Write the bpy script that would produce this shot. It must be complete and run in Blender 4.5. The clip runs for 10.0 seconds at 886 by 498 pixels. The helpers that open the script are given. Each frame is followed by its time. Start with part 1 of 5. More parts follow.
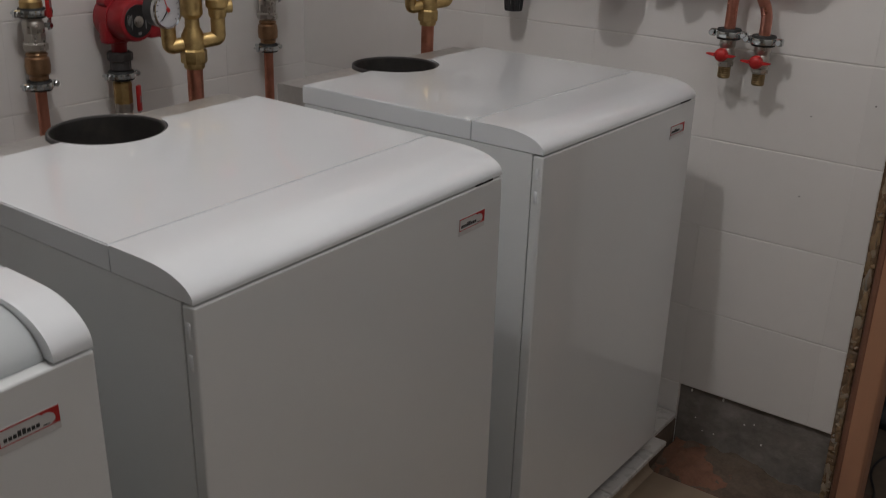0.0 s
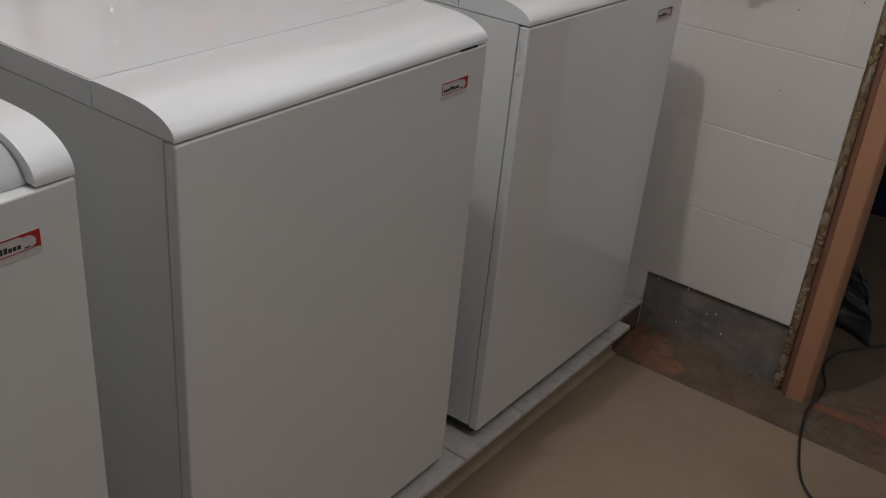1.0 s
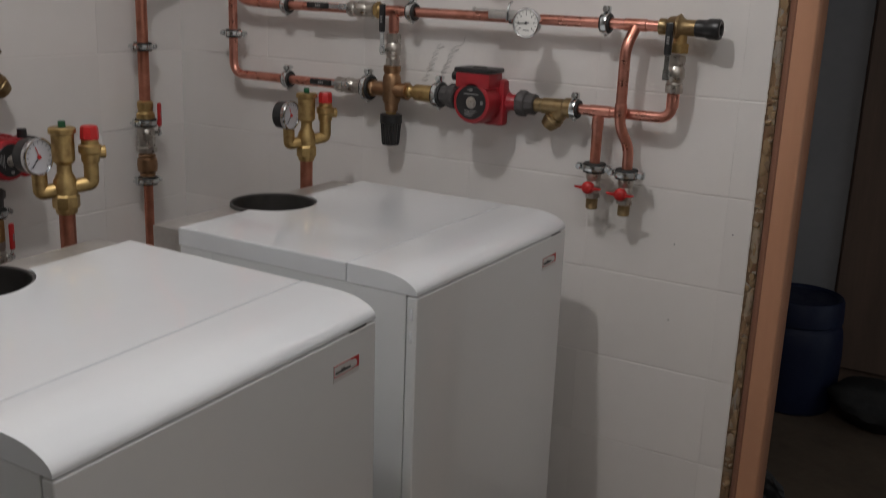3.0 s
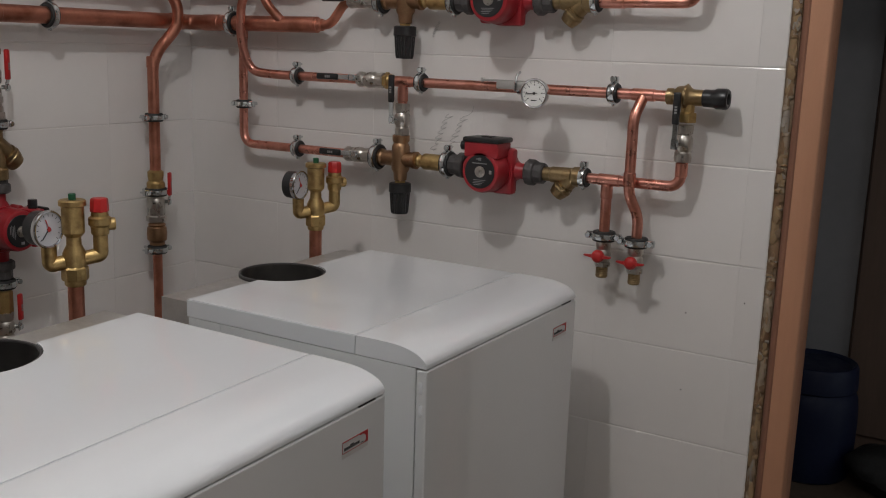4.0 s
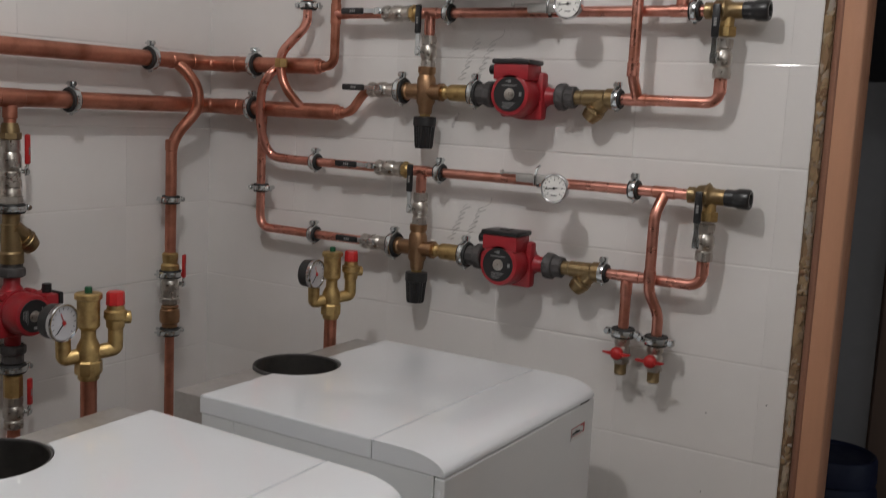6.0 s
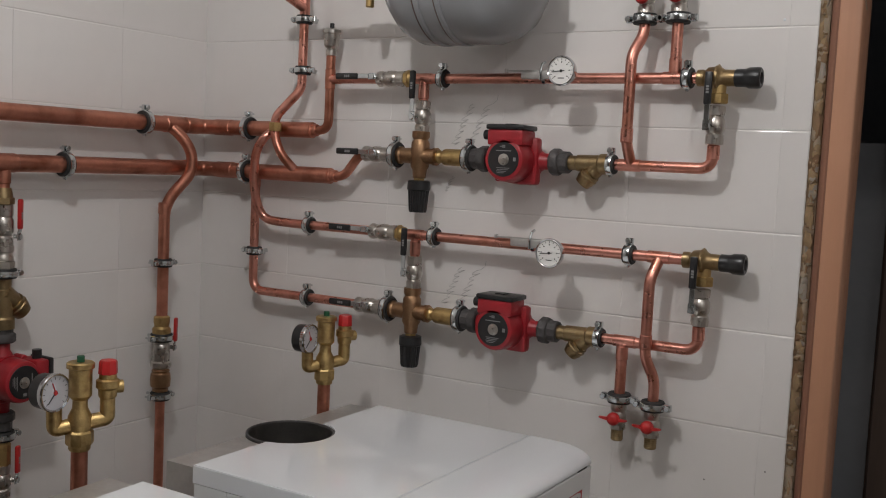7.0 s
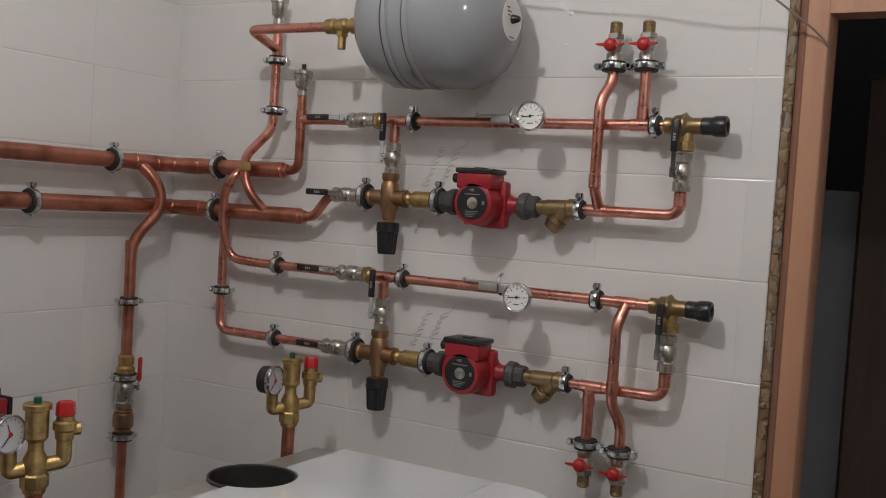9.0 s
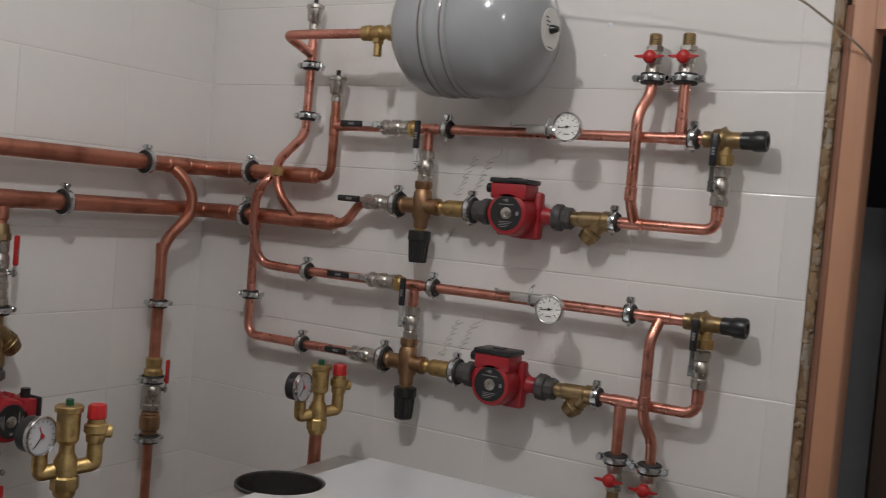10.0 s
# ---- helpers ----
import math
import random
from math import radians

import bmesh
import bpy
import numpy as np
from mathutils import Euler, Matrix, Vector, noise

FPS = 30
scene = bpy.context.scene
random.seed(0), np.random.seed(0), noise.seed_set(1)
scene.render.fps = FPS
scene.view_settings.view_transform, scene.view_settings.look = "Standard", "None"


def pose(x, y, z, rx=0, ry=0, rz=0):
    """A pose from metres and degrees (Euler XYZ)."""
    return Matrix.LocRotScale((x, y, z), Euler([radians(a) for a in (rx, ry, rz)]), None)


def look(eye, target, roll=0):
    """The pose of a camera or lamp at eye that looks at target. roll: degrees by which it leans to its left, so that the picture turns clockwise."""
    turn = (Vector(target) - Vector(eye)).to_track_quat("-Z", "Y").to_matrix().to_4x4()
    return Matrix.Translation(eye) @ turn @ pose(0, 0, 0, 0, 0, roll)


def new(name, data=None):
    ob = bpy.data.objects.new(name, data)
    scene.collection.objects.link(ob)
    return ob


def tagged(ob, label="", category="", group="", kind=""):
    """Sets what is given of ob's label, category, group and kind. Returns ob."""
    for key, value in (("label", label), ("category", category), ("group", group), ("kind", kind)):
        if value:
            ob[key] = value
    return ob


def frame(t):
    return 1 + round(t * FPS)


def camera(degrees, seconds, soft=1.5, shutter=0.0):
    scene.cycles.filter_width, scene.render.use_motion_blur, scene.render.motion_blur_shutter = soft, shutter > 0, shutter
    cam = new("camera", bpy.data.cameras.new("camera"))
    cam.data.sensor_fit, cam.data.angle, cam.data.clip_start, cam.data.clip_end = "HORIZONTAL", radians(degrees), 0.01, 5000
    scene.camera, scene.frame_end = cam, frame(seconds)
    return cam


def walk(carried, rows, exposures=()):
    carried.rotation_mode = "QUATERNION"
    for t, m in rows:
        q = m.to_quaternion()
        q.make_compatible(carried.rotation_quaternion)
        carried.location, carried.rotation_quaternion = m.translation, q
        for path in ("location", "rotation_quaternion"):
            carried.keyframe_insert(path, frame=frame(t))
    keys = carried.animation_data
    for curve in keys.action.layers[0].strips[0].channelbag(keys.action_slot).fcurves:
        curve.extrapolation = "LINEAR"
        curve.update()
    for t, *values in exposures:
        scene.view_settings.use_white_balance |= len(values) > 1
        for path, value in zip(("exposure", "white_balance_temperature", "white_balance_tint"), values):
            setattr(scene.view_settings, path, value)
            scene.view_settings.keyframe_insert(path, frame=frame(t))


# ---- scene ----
cam = camera(47.9, 10.0, soft=1.0, shutter=0.5)
PATH = [
    (0, (2.008, -2.042, 1.346), (0.906, -0.539, 0.62), 1.9),
    (0.5, (2.002, -2.051, 1.33), (0.935, -0.557, 0.535), 4.8),
    (1, (2.027, -2.07, 1.311), (1.026, -0.599, 0.399), 5.9),
    (1.5, (2.024, -2.059, 1.316), (1.064, -0.517, 0.479), 4.7),
    (2, (2.04, -2.045, 1.361), (1.071, -0.446, 0.652), 3.8),
    (2.5, (2.041, -2.033, 1.392), (1.074, -0.383, 0.805), 2.8),
    (3, (2.037, -2.029, 1.41), (1.065, -0.361, 0.89), 2.2),
    (3.2, (2.041, -2.025, 1.41), (1.046, -0.354, 0.946), 1.3),
    (4.5, (2.014, -2.019, 1.438), (1.002, -0.338, 1.051), 2.0),
    (5, (2.0, -2.02, 1.449), (0.962, -0.346, 1.103), 1.8),
    (5.5, (1.994, -2.016, 1.454), (0.952, -0.338, 1.142), 2.2),
    (6, (1.99, -2.006, 1.483), (0.959, -0.315, 1.205), 2.8),
    (6.2, (1.983, -2.009, 1.495), (0.97, -0.301, 1.257), 2.8),
    (7.5, (1.972, -2.002, 1.511), (0.95, -0.289, 1.37), 2.6),
    (8, (1.978, -1.996, 1.525), (0.994, -0.258, 1.445), 2.6),
    (8.5, (1.983, -1.997, 1.531), (1.001, -0.256, 1.459), 3.5),
    (9, (1.984, -1.992, 1.516), (0.997, -0.254, 1.424), 3.6),
    (9.5, (1.977, -1.992, 1.525), (0.992, -0.253, 1.441), 3.7),
    (10, (1.954, -1.994, 1.521), (0.932, -0.277, 1.438), 4.8),
]
walk(cam, [(t, look(eye, target, roll)) for t, eye, target, roll in PATH],
     exposures=[(0, -0.2), (0.5, -0.13), (1, 0.02), (1.5, 0.17), (2, 0.11), (2.5, -0.01), (3, -0.1), (4.5, -0.1), (5, -0.07), (6, 0.0), (7.5, 0.04), (8.5, -0.04), (10, -0.04)])

# ---- light ----
world = bpy.data.worlds.new("world")
world.use_nodes = True
bg = world.node_tree.nodes["Background"]
bg.inputs[0].default_value = (0.9, 0.95, 1.0, 1)
bg.inputs[1].default_value = 0.02
scene.world = world
bulb = bpy.data.lights.new("ceiling_bulb", "POINT")
bulb.energy, bulb.color, bulb.shadow_soft_size = 28.3, (0.98, 0.965, 0.96), 0.036
LAMP = (1.12, -1.41, 2.60)
new("ceiling_bulb", bulb).location = LAMP
side_bulb = bpy.data.lights.new("wall_bulb", "POINT")
side_bulb.energy, side_bulb.color, side_bulb.shadow_soft_size = 9.5, (0.98, 0.965, 0.97), 0.035
new("wall_bulb", side_bulb).location = (2.18, -1.38, 2.26)


# Added fill lamp out of view, lifts the black hall; no known source there.
hall_light = bpy.data.lights.new("hall_fill", "AREA")
hall_light.shape, hall_light.size, hall_light.size_y = "RECTANGLE", 0.85, 1.9
hall_light.energy, hall_light.color = 2.8, (0.86, 0.93, 1.0)
new("hall_fill", hall_light).matrix_basis = look((3.47, 0.95, 1.05), (1.5, 1.3, 1.0))


# ---- materials ----
def nodes_of(name):
    m = bpy.data.materials.new(name)
    m.use_nodes = True
    nt = m.node_tree
    return m, nt, nt.nodes["Principled BSDF"]


def surface(name, color, rough=0.5, metal=0.0, vary=0.12, scale=8.0, bump=0.0, bump_scale=60.0,
            coat=0.0, coat_ior=1.5, coat_rough=0.07, dirt=None, dirt_amount=0.0, dirt_scale=5.0, per_piece=0.0, rough_vary=0.08, stretch=None):
    """A procedural surface: colour varied at two scales, gloss variation, fine relief, optional stains."""
    m, nt, b = nodes_of(name)
    L, N = nt.links, nt.nodes
    tc = N.new("ShaderNodeTexCoord")
    src = tc.outputs["Object"]
    if stretch:
        mp = N.new("ShaderNodeMapping")
        mp.inputs["Scale"].default_value = stretch
        L.new(src, mp.inputs[0])
        src = mp.outputs[0]
    def noise_at(s, detail=4.0):
        n = N.new("ShaderNodeTexNoise")
        n.inputs["Scale"].default_value, n.inputs["Detail"].default_value = s, detail
        L.new(src, n.inputs["Vector"])
        return n.outputs["Fac"]
    big, small = noise_at(scale), noise_at(scale * 9, 6.0)
    mixf = N.new("ShaderNodeMath"); mixf.operation = "MULTIPLY_ADD"
    L.new(small, mixf.inputs[0]); mixf.inputs[1].default_value = 0.5
    L.new(big, mixf.inputs[2])
    ramp = N.new("ShaderNodeMapRange")
    L.new(mixf.outputs[0], ramp.inputs[0])
    ramp.inputs[1].default_value, ramp.inputs[2].default_value = 0.45, 1.05
    ramp.inputs[3].default_value, ramp.inputs[4].default_value = 1 - vary, 1 + vary
    val = ramp.outputs[0]
    if per_piece:
        oi = N.new("ShaderNodeObjectInfo")
        r2 = N.new("ShaderNodeMapRange")
        L.new(oi.outputs["Random"], r2.inputs[0])
        r2.inputs[3].default_value, r2.inputs[4].default_value = 1 - per_piece, 1 + per_piece
        mm = N.new("ShaderNodeMath"); mm.operation = "MULTIPLY"
        L.new(val, mm.inputs[0]); L.new(r2.outputs[0], mm.inputs[1])
        val = mm.outputs[0]
    sc = N.new("ShaderNodeVectorMath"); sc.operation = "SCALE"
    sc.inputs[0].default_value = color
    L.new(val, sc.inputs["Scale"])
    col = sc.outputs[0]
    if dirt:
        dn = noise_at(dirt_scale, 8.0)
        dr = N.new("ShaderNodeMapRange")
        L.new(dn, dr.inputs[0])
        dr.inputs[1].default_value, dr.inputs[2].default_value = 0.5, 0.72
        dr.inputs[4].default_value = dirt_amount
        mx = N.new("ShaderNodeMix"); mx.data_type = "RGBA"
        L.new(dr.outputs[0], mx.inputs["Factor"])
        L.new(col, mx.inputs["A"])
        mx.inputs["B"].default_value = (*dirt, 1)
        col = mx.outputs["Result"]
    L.new(col, b.inputs["Base Color"])
    rr = N.new("ShaderNodeMapRange")
    L.new(noise_at(scale * 3), rr.inputs[0])
    rr.inputs[1].default_value, rr.inputs[2].default_value = 0.3, 0.7
    rr.inputs[3].default_value, rr.inputs[4].default_value = max(0.03, rough - rough_vary), rough + rough_vary
    L.new(rr.outputs[0], b.inputs["Roughness"])
    b.inputs["Metallic"].default_value = metal
    b.inputs["Coat Weight"].default_value = coat
    b.inputs["Coat Roughness"].default_value = coat_rough
    b.inputs["Coat IOR"].default_value = coat_ior
    if bump:
        bp = N.new("ShaderNodeBump")
        bp.inputs["Strength"].default_value, bp.inputs["Distance"].default_value = bump, 0.002
        L.new(noise_at(bump_scale, 5.0), bp.inputs["Height"])
        L.new(bp.outputs[0], b.inputs["Normal"])
    return m


TILE = surface("white_glazed_tile", (0.74, 0.72, 0.70), 0.085, vary=0.025, scale=3, per_piece=0.025, bump=0.05, bump_scale=9, rough_vary=0.03)
GROUT = surface("white_grout", (0.76, 0.735, 0.71), 0.8, vary=0.08, scale=10, bump=0.3, bump_scale=300)
PLASTER = surface("white_limewash", (0.78, 0.77, 0.75), 0.9, vary=0.1, scale=4, bump=0.3, bump_scale=90)
ENAMEL = surface("white_enamelled_steel", (0.805, 0.835, 0.862), 0.34, coat=1.0, coat_ior=1.95, coat_rough=0.02, vary=0.012, scale=4, rough_vary=0.02)
SATIN = surface("white_satin_lid_paint", (0.805, 0.835, 0.862), 0.38, coat=1.0, coat_ior=1.9, coat_rough=0.09, vary=0.012, scale=4, rough_vary=0.02)
ENAMEL_TEX = surface("pearl_grey_powder_coat", (0.72, 0.74, 0.745), 0.36, coat=0.9, coat_rough=0.055, vary=0.012, scale=5, bump=0.02, bump_scale=900, rough_vary=0.006)
ZINC = surface("galvanised_sheet", (0.52, 0.51, 0.49), 0.42, metal=0.75, vary=0.12, scale=14)
ZINC_BRIGHT = surface("bright_zinc", (0.60, 0.63, 0.64), 0.13, metal=1.0, vary=0.08, scale=25, rough_vary=0.06)
NICKEL = surface("nickelled_brass", (0.50, 0.475, 0.44), 0.32, metal=1.0, vary=0.1, scale=25, dirt=(0.30, 0.21, 0.13), dirt_amount=0.2, dirt_scale=20)
COPPER = surface("copper_pipe", (0.65, 0.298, 0.232), 0.33, metal=1.0, vary=0.14, scale=14, dirt=(0.36, 0.12, 0.06), dirt_amount=0.75, dirt_scale=18, rough_vary=0.10)
COPPER_OLD = surface("tarnished_copper_pipe", (0.52, 0.225, 0.155), 0.42, metal=1.0, vary=0.18, scale=9, dirt=(0.22, 0.07, 0.035), dirt_amount=0.85, dirt_scale=12, rough_vary=0.12)
BRASS = surface("yellow_brass", (0.50, 0.355, 0.155), 0.44, metal=1.0, vary=0.16, scale=50, dirt=(0.24, 0.14, 0.06), dirt_amount=0.7, dirt_scale=45, bump=0.25, bump_scale=350)
BRONZE = surface("cast_bronze", (0.34, 0.205, 0.115), 0.36, metal=1.0, vary=0.2, scale=40, bump=0.3, bump_scale=500)
BRASS_DULL = surface("dull_brass", (0.32, 0.235, 0.125), 0.42, metal=1.0, vary=0.18, scale=40, dirt=(0.20, 0.12, 0.055), dirt_amount=0.6, dirt_scale=40)
CHROME = surface("polished_chrome", (0.55, 0.55, 0.56), 0.08, metal=1.0, vary=0.04, scale=20, rough_vary=0.02)
FILM = surface("grey_plastic_film", (0.032, 0.034, 0.037), 0.5, vary=0.2, scale=9)
CAST_GREY = surface("dark_cast_iron", (0.075, 0.07, 0.07), 0.55, metal=0.3, vary=0.2, scale=50, bump=0.3, bump_scale=500)
RUBBER = surface("black_rubber", (0.02, 0.02, 0.02), 0.65, vary=0.2, scale=60)
BLACK = surface("black_plastic", (0.014, 0.014, 0.015), 0.36, vary=0.15, scale=40)
BLACK_IRON = surface("black_enamelled_collar", (0.030, 0.028, 0.026), 0.4, vary=0.3, scale=20, dirt=(0.09, 0.075, 0.06), dirt_amount=0.4, dirt_scale=18)
RED = surface("red_pump_paint", (0.31, 0.014, 0.021), 0.40, vary=0.12, scale=25, bump=0.15, bump_scale=400)
RED_PLASTIC = surface("red_plastic", (0.43, 0.018, 0.018), 0.38, vary=0.08, scale=40)
GREEN_PLASTIC = surface("dark_green_plastic", (0.01, 0.09, 0.04), 0.4, vary=0.1, scale=40)
TANK_GREY = surface("grey_tank_enamel", (0.29, 0.30, 0.31), 0.15, vary=0.02, scale=6, bump=0.03, bump_scale=22, rough_vary=0.008)
RUST = surface("rusty_seam", (0.13, 0.085, 0.075), 0.6, vary=0.3, scale=40)
DIAL_GREY = surface("dial_card_behind_dusty_glass", (0.50, 0.50, 0.53), 0.12, vary=0.05, scale=30)
DIAL = surface("white_dial_card", (0.78, 0.77, 0.74), 0.5, vary=0.02, scale=30)
INK = surface("black_ink", (0.03, 0.03, 0.03), 0.6, vary=0.1, scale=60)
PENCIL = surface("graphite_pencil", (0.38, 0.375, 0.365), 0.6, vary=0.2, scale=200)
WOOD = surface("orange_varnished_pine", (0.47, 0.245, 0.147), 0.40, vary=0.05, scale=5, stretch=(7, 7, 0.5), dirt=(0.36, 0.175, 0.105), dirt_amount=0.45, dirt_scale=4, bump=0.06, bump_scale=30)
WOOD_EDGE = surface("brown_stained_wood_edge", (0.23, 0.105, 0.065), 0.55, vary=0.18, scale=5, stretch=(9, 9, 0.6), bump=0.2, bump_scale=40)
FOAM = surface("weathered_mounting_foam", (0.16, 0.10, 0.055), 0.9, vary=0.35, scale=22, dirt=(0.27, 0.225, 0.175), dirt_amount=0.7, dirt_scale=9, bump=0.8, bump_scale=110)
CONCRETE = surface("dirty_grey_concrete", (0.185, 0.165, 0.148), 0.85, vary=0.3, scale=9, dirt=(0.30, 0.28, 0.26), dirt_amount=0.5, dirt_scale=24, bump=0.6, bump_scale=110)
RED_MORTAR = surface("reddish_mortar_heap", (0.205, 0.098, 0.062), 0.95, vary=0.3, scale=18, dirt=(0.10, 0.07, 0.05), dirt_amount=0.8, dirt_scale=11, bump=0.8, bump_scale=120)
DIRT = surface("brown_mortar_rubble", (0.125, 0.092, 0.068), 0.95, vary=0.35, scale=16, dirt=(0.25, 0.112, 0.068), dirt_amount=0.9, dirt_scale=4.5, bump=0.8, bump_scale=120)
FLOOR_MAT = surface("beige_floor_sheet", (0.285, 0.215, 0.152), 0.42, vary=0.12, scale=4, dirt=(0.225, 0.16, 0.105), dirt_amount=0.5, dirt_scale=3.2, bump=0.08, bump_scale=60)
PLINTH_TILE = surface("pale_grey_plinth_tile", (0.55, 0.53, 0.51), 0.3, vary=0.08, scale=14, per_piece=0.04)
PLINTH_FACE = surface("tan_plinth_mortar", (0.36, 0.28, 0.20), 0.6, vary=0.15, scale=16, bump=0.4, bump_scale=90)
HALL_WALL = surface("grey_painted_wall", (0.42, 0.42, 0.43), 0.8, vary=0.08, scale=3, bump=0.2, bump_scale=80)
HALL_DARK = surface("dark_brown_panel", (0.22, 0.15, 0.115), 0.5, vary=0.15, scale=3, stretch=(6, 6, 0.5))
HALL_FLOOR = surface("dusty_brown_floor", (0.155, 0.115, 0.082), 0.7, vary=0.2, scale=5, bump=0.3, bump_scale=60)
BLUE = surface("blue_plastic_drum", (0.006, 0.013, 0.050), 0.55, vary=0.08, scale=8)
SMOKED = surface("grey_translucent_visor", (0.50, 0.53, 0.54), 0.18, vary=0.02, scale=6)
CABLE = surface("dark_cable_sheath", (0.03, 0.028, 0.027), 0.5, vary=0.1, scale=50)
CABLE_PALE = surface("pale_brown_cable_sheath", (0.30, 0.24, 0.18), 0.5, vary=0.15, scale=40)
# Grey chosen for an unseen wall, to limit light bounced onto the boilers.
SIDE_TONED = surface("side_wall_toned_for_bounce", (0.50, 0.485, 0.465), 0.9, vary=0.15, scale=3, bump=0.3, bump_scale=90)
# Unseen ceiling: this grey sets how much fill comes from above.
CEILING = surface("ceiling_toned_for_fill", (0.68, 0.665, 0.65), 0.9, vary=0.15, scale=3, bump=0.3, bump_scale=60)
PLATE_MARK = surface("grey_plate_print", (0.22, 0.22, 0.22), 0.5, vary=0.1, scale=60)
STICKER = surface("silver_label_foil", (0.56, 0.555, 0.55), 0.35, vary=0.05, scale=60)


# ---- mesh helpers ----
I4 = Matrix.Identity(4)
AX = {"x": Matrix.Rotation(radians(90), 4, "Y"), "y": Matrix.Rotation(radians(-90), 4, "X"), "z": I4,
      "-x": Matrix.Rotation(radians(-90), 4, "Y"), "-y": Matrix.Rotation(radians(90), 4, "X"), "-z": Matrix.Rotation(radians(180), 4, "X")}


def at(x, y, z, axis="z"):
    return Matrix.Translation((x, y, z)) @ AX[axis]


def lathe(bm, m, profile, n=20, turn=0.0):
    """Turns (along, radius) pairs round the local z axis of m and closes the ends."""
    rings = []
    for a, r in profile:
        if r < 1e-6:
            rings.append([bm.verts.new(m @ Vector((0, 0, a)))])
        else:
            rings.append([bm.verts.new(m @ Vector((r * math.cos(turn + k * math.tau / n), r * math.sin(turn + k * math.tau / n), a))) for k in range(n)])
    for p, q in zip(rings, rings[1:]):
        for k in range(n):
            j = (k + 1) % n
            if len(p) == 1 and len(q) == 1:
                continue
            if len(p) == 1:
                bm.faces.new((p[0], q[j], q[k]))
            elif len(q) == 1:
                bm.faces.new((p[k], p[j], q[0]))
            else:
                bm.faces.new((p[k], p[j], q[j], q[k]))
    for ring, flip in ((rings[0], True), (rings[-1], False)):
        if len(ring) > 2:
            bm.faces.new(ring[::-1] if flip else ring)
    return bm


def rod(bm, m, length, r, n=20, edge=0.0012):
    e = min(edge, r * 0.4, length * 0.4)
    return lathe(bm, m, [(0, r - e), (e, r), (length - e, r), (length, r - e)], n)


def hexnut(bm, m, length, r, edge=0.0015):
    return lathe(bm, m, [(0, r * 0.88), (edge, r), (length - edge, r), (length, r * 0.88)], 6)


def box(bm, lo, hi, bevel=0.0, seg=1, m=None):
    b2 = bmesh.new()
    bmesh.ops.create_cube(b2, size=1)
    for v in b2.verts:
        v.co = Vector([lo[i] + (v.co[i] + 0.5) * (hi[i] - lo[i]) for i in range(3)])
    if bevel:
        bmesh.ops.bevel(b2, geom=b2.edges[:], offset=bevel, segments=seg, profile=0.5, affect="EDGES")
    merge(bm, b2, m)
    return bm


def merge(bm, b2, m=None):
    b2.verts.ensure_lookup_table()
    vs = [bm.verts.new(m @ v.co if m else v.co) for v in b2.verts]
    for f in b2.faces:
        bm.faces.new([vs[v.index] for v in f.verts])
    b2.free()


def bend(points, radius, steps=7):
    """A polyline with its corners rounded."""
    pts = [Vector(p) for p in points]
    out = [pts[0]]
    for a, b, c in zip(pts, pts[1:], pts[2:]):
        u, v = (a - b), (c - b)
        r = min(radius, u.length * 0.48, v.length * 0.48)
        ang = u.angle(v)
        if ang > 3.1:
            out.append(b)
            continue
        p, q = b + u.normalized() * r, b + v.normalized() * r
        for k in range(steps + 1):
            s = k / steps
            out.append((1 - s) ** 2 * p + 2 * s * (1 - s) * b + s * s * q)
    return out + [pts[-1]]


def tube(bm, points, r, n=14, radius=0.03, close=True):
    pts = bend(points, radius) if radius else [Vector(p) for p in points]
    t0 = (pts[1] - pts[0]).normalized()
    u = t0.orthogonal().normalized()
    rings, prev = [], t0
    for i, p in enumerate(pts):
        if i == 0:
            t = t0
        elif i == len(pts) - 1:
            t = (p - pts[i - 1]).normalized()
        else:
            t = ((p - pts[i - 1]).normalized() + (pts[i + 1] - p).normalized()).normalized()
        u = (prev.rotation_difference(t) @ u).normalized()
        prev = t
        w = t.cross(u)
        rings.append([bm.verts.new(p + r * (math.cos(k * math.tau / n) * u + math.sin(k * math.tau / n) * w)) for k in range(n)])
    for a, b in zip(rings, rings[1:]):
        for k in range(n):
            j = (k + 1) % n
            bm.faces.new((a[k], a[j], b[j], b[k]))
    if close:
        bm.faces.new(rings[0][::-1])
        bm.faces.new(rings[-1])
    return bm


def extrude(bm, outline, lo, hi, plane="xz"):
    """A solid from an outline in one plane, drawn from lo to hi along the third axis."""
    def P(a, b, c):
        return {"xz": (a, c, b), "xy": (a, b, c), "yz": (c, a, b)}[plane]
    A = [bm.verts.new(P(a, b, lo)) for a, b in outline]
    B = [bm.verts.new(P(a, b, hi)) for a, b in outline]
    bm.faces.new(A[::-1])
    bm.faces.new(B)
    n = len(A)
    for k in range(n):
        j = (k + 1) % n
        bm.faces.new((A[k], A[j], B[j], B[k]))
    return bm


def finish(name, bm, material, sharp=0.6):
    bmesh.ops.recalc_face_normals(bm, faces=bm.faces[:])
    for e in bm.edges:
        if len(e.link_faces) == 2 and e.calc_face_angle(0) > sharp:
            e.smooth = False
    for f in bm.faces:
        f.smooth = True
    me = bpy.data.meshes.new(name)
    bm.to_mesh(me)
    bm.free()
    me.materials.append(material)
    return me


def part(name, bm, material, parent, label=""):
    ob = new(name, finish(name, bm, material))
    ob.parent = parent
    return tagged(ob, label)


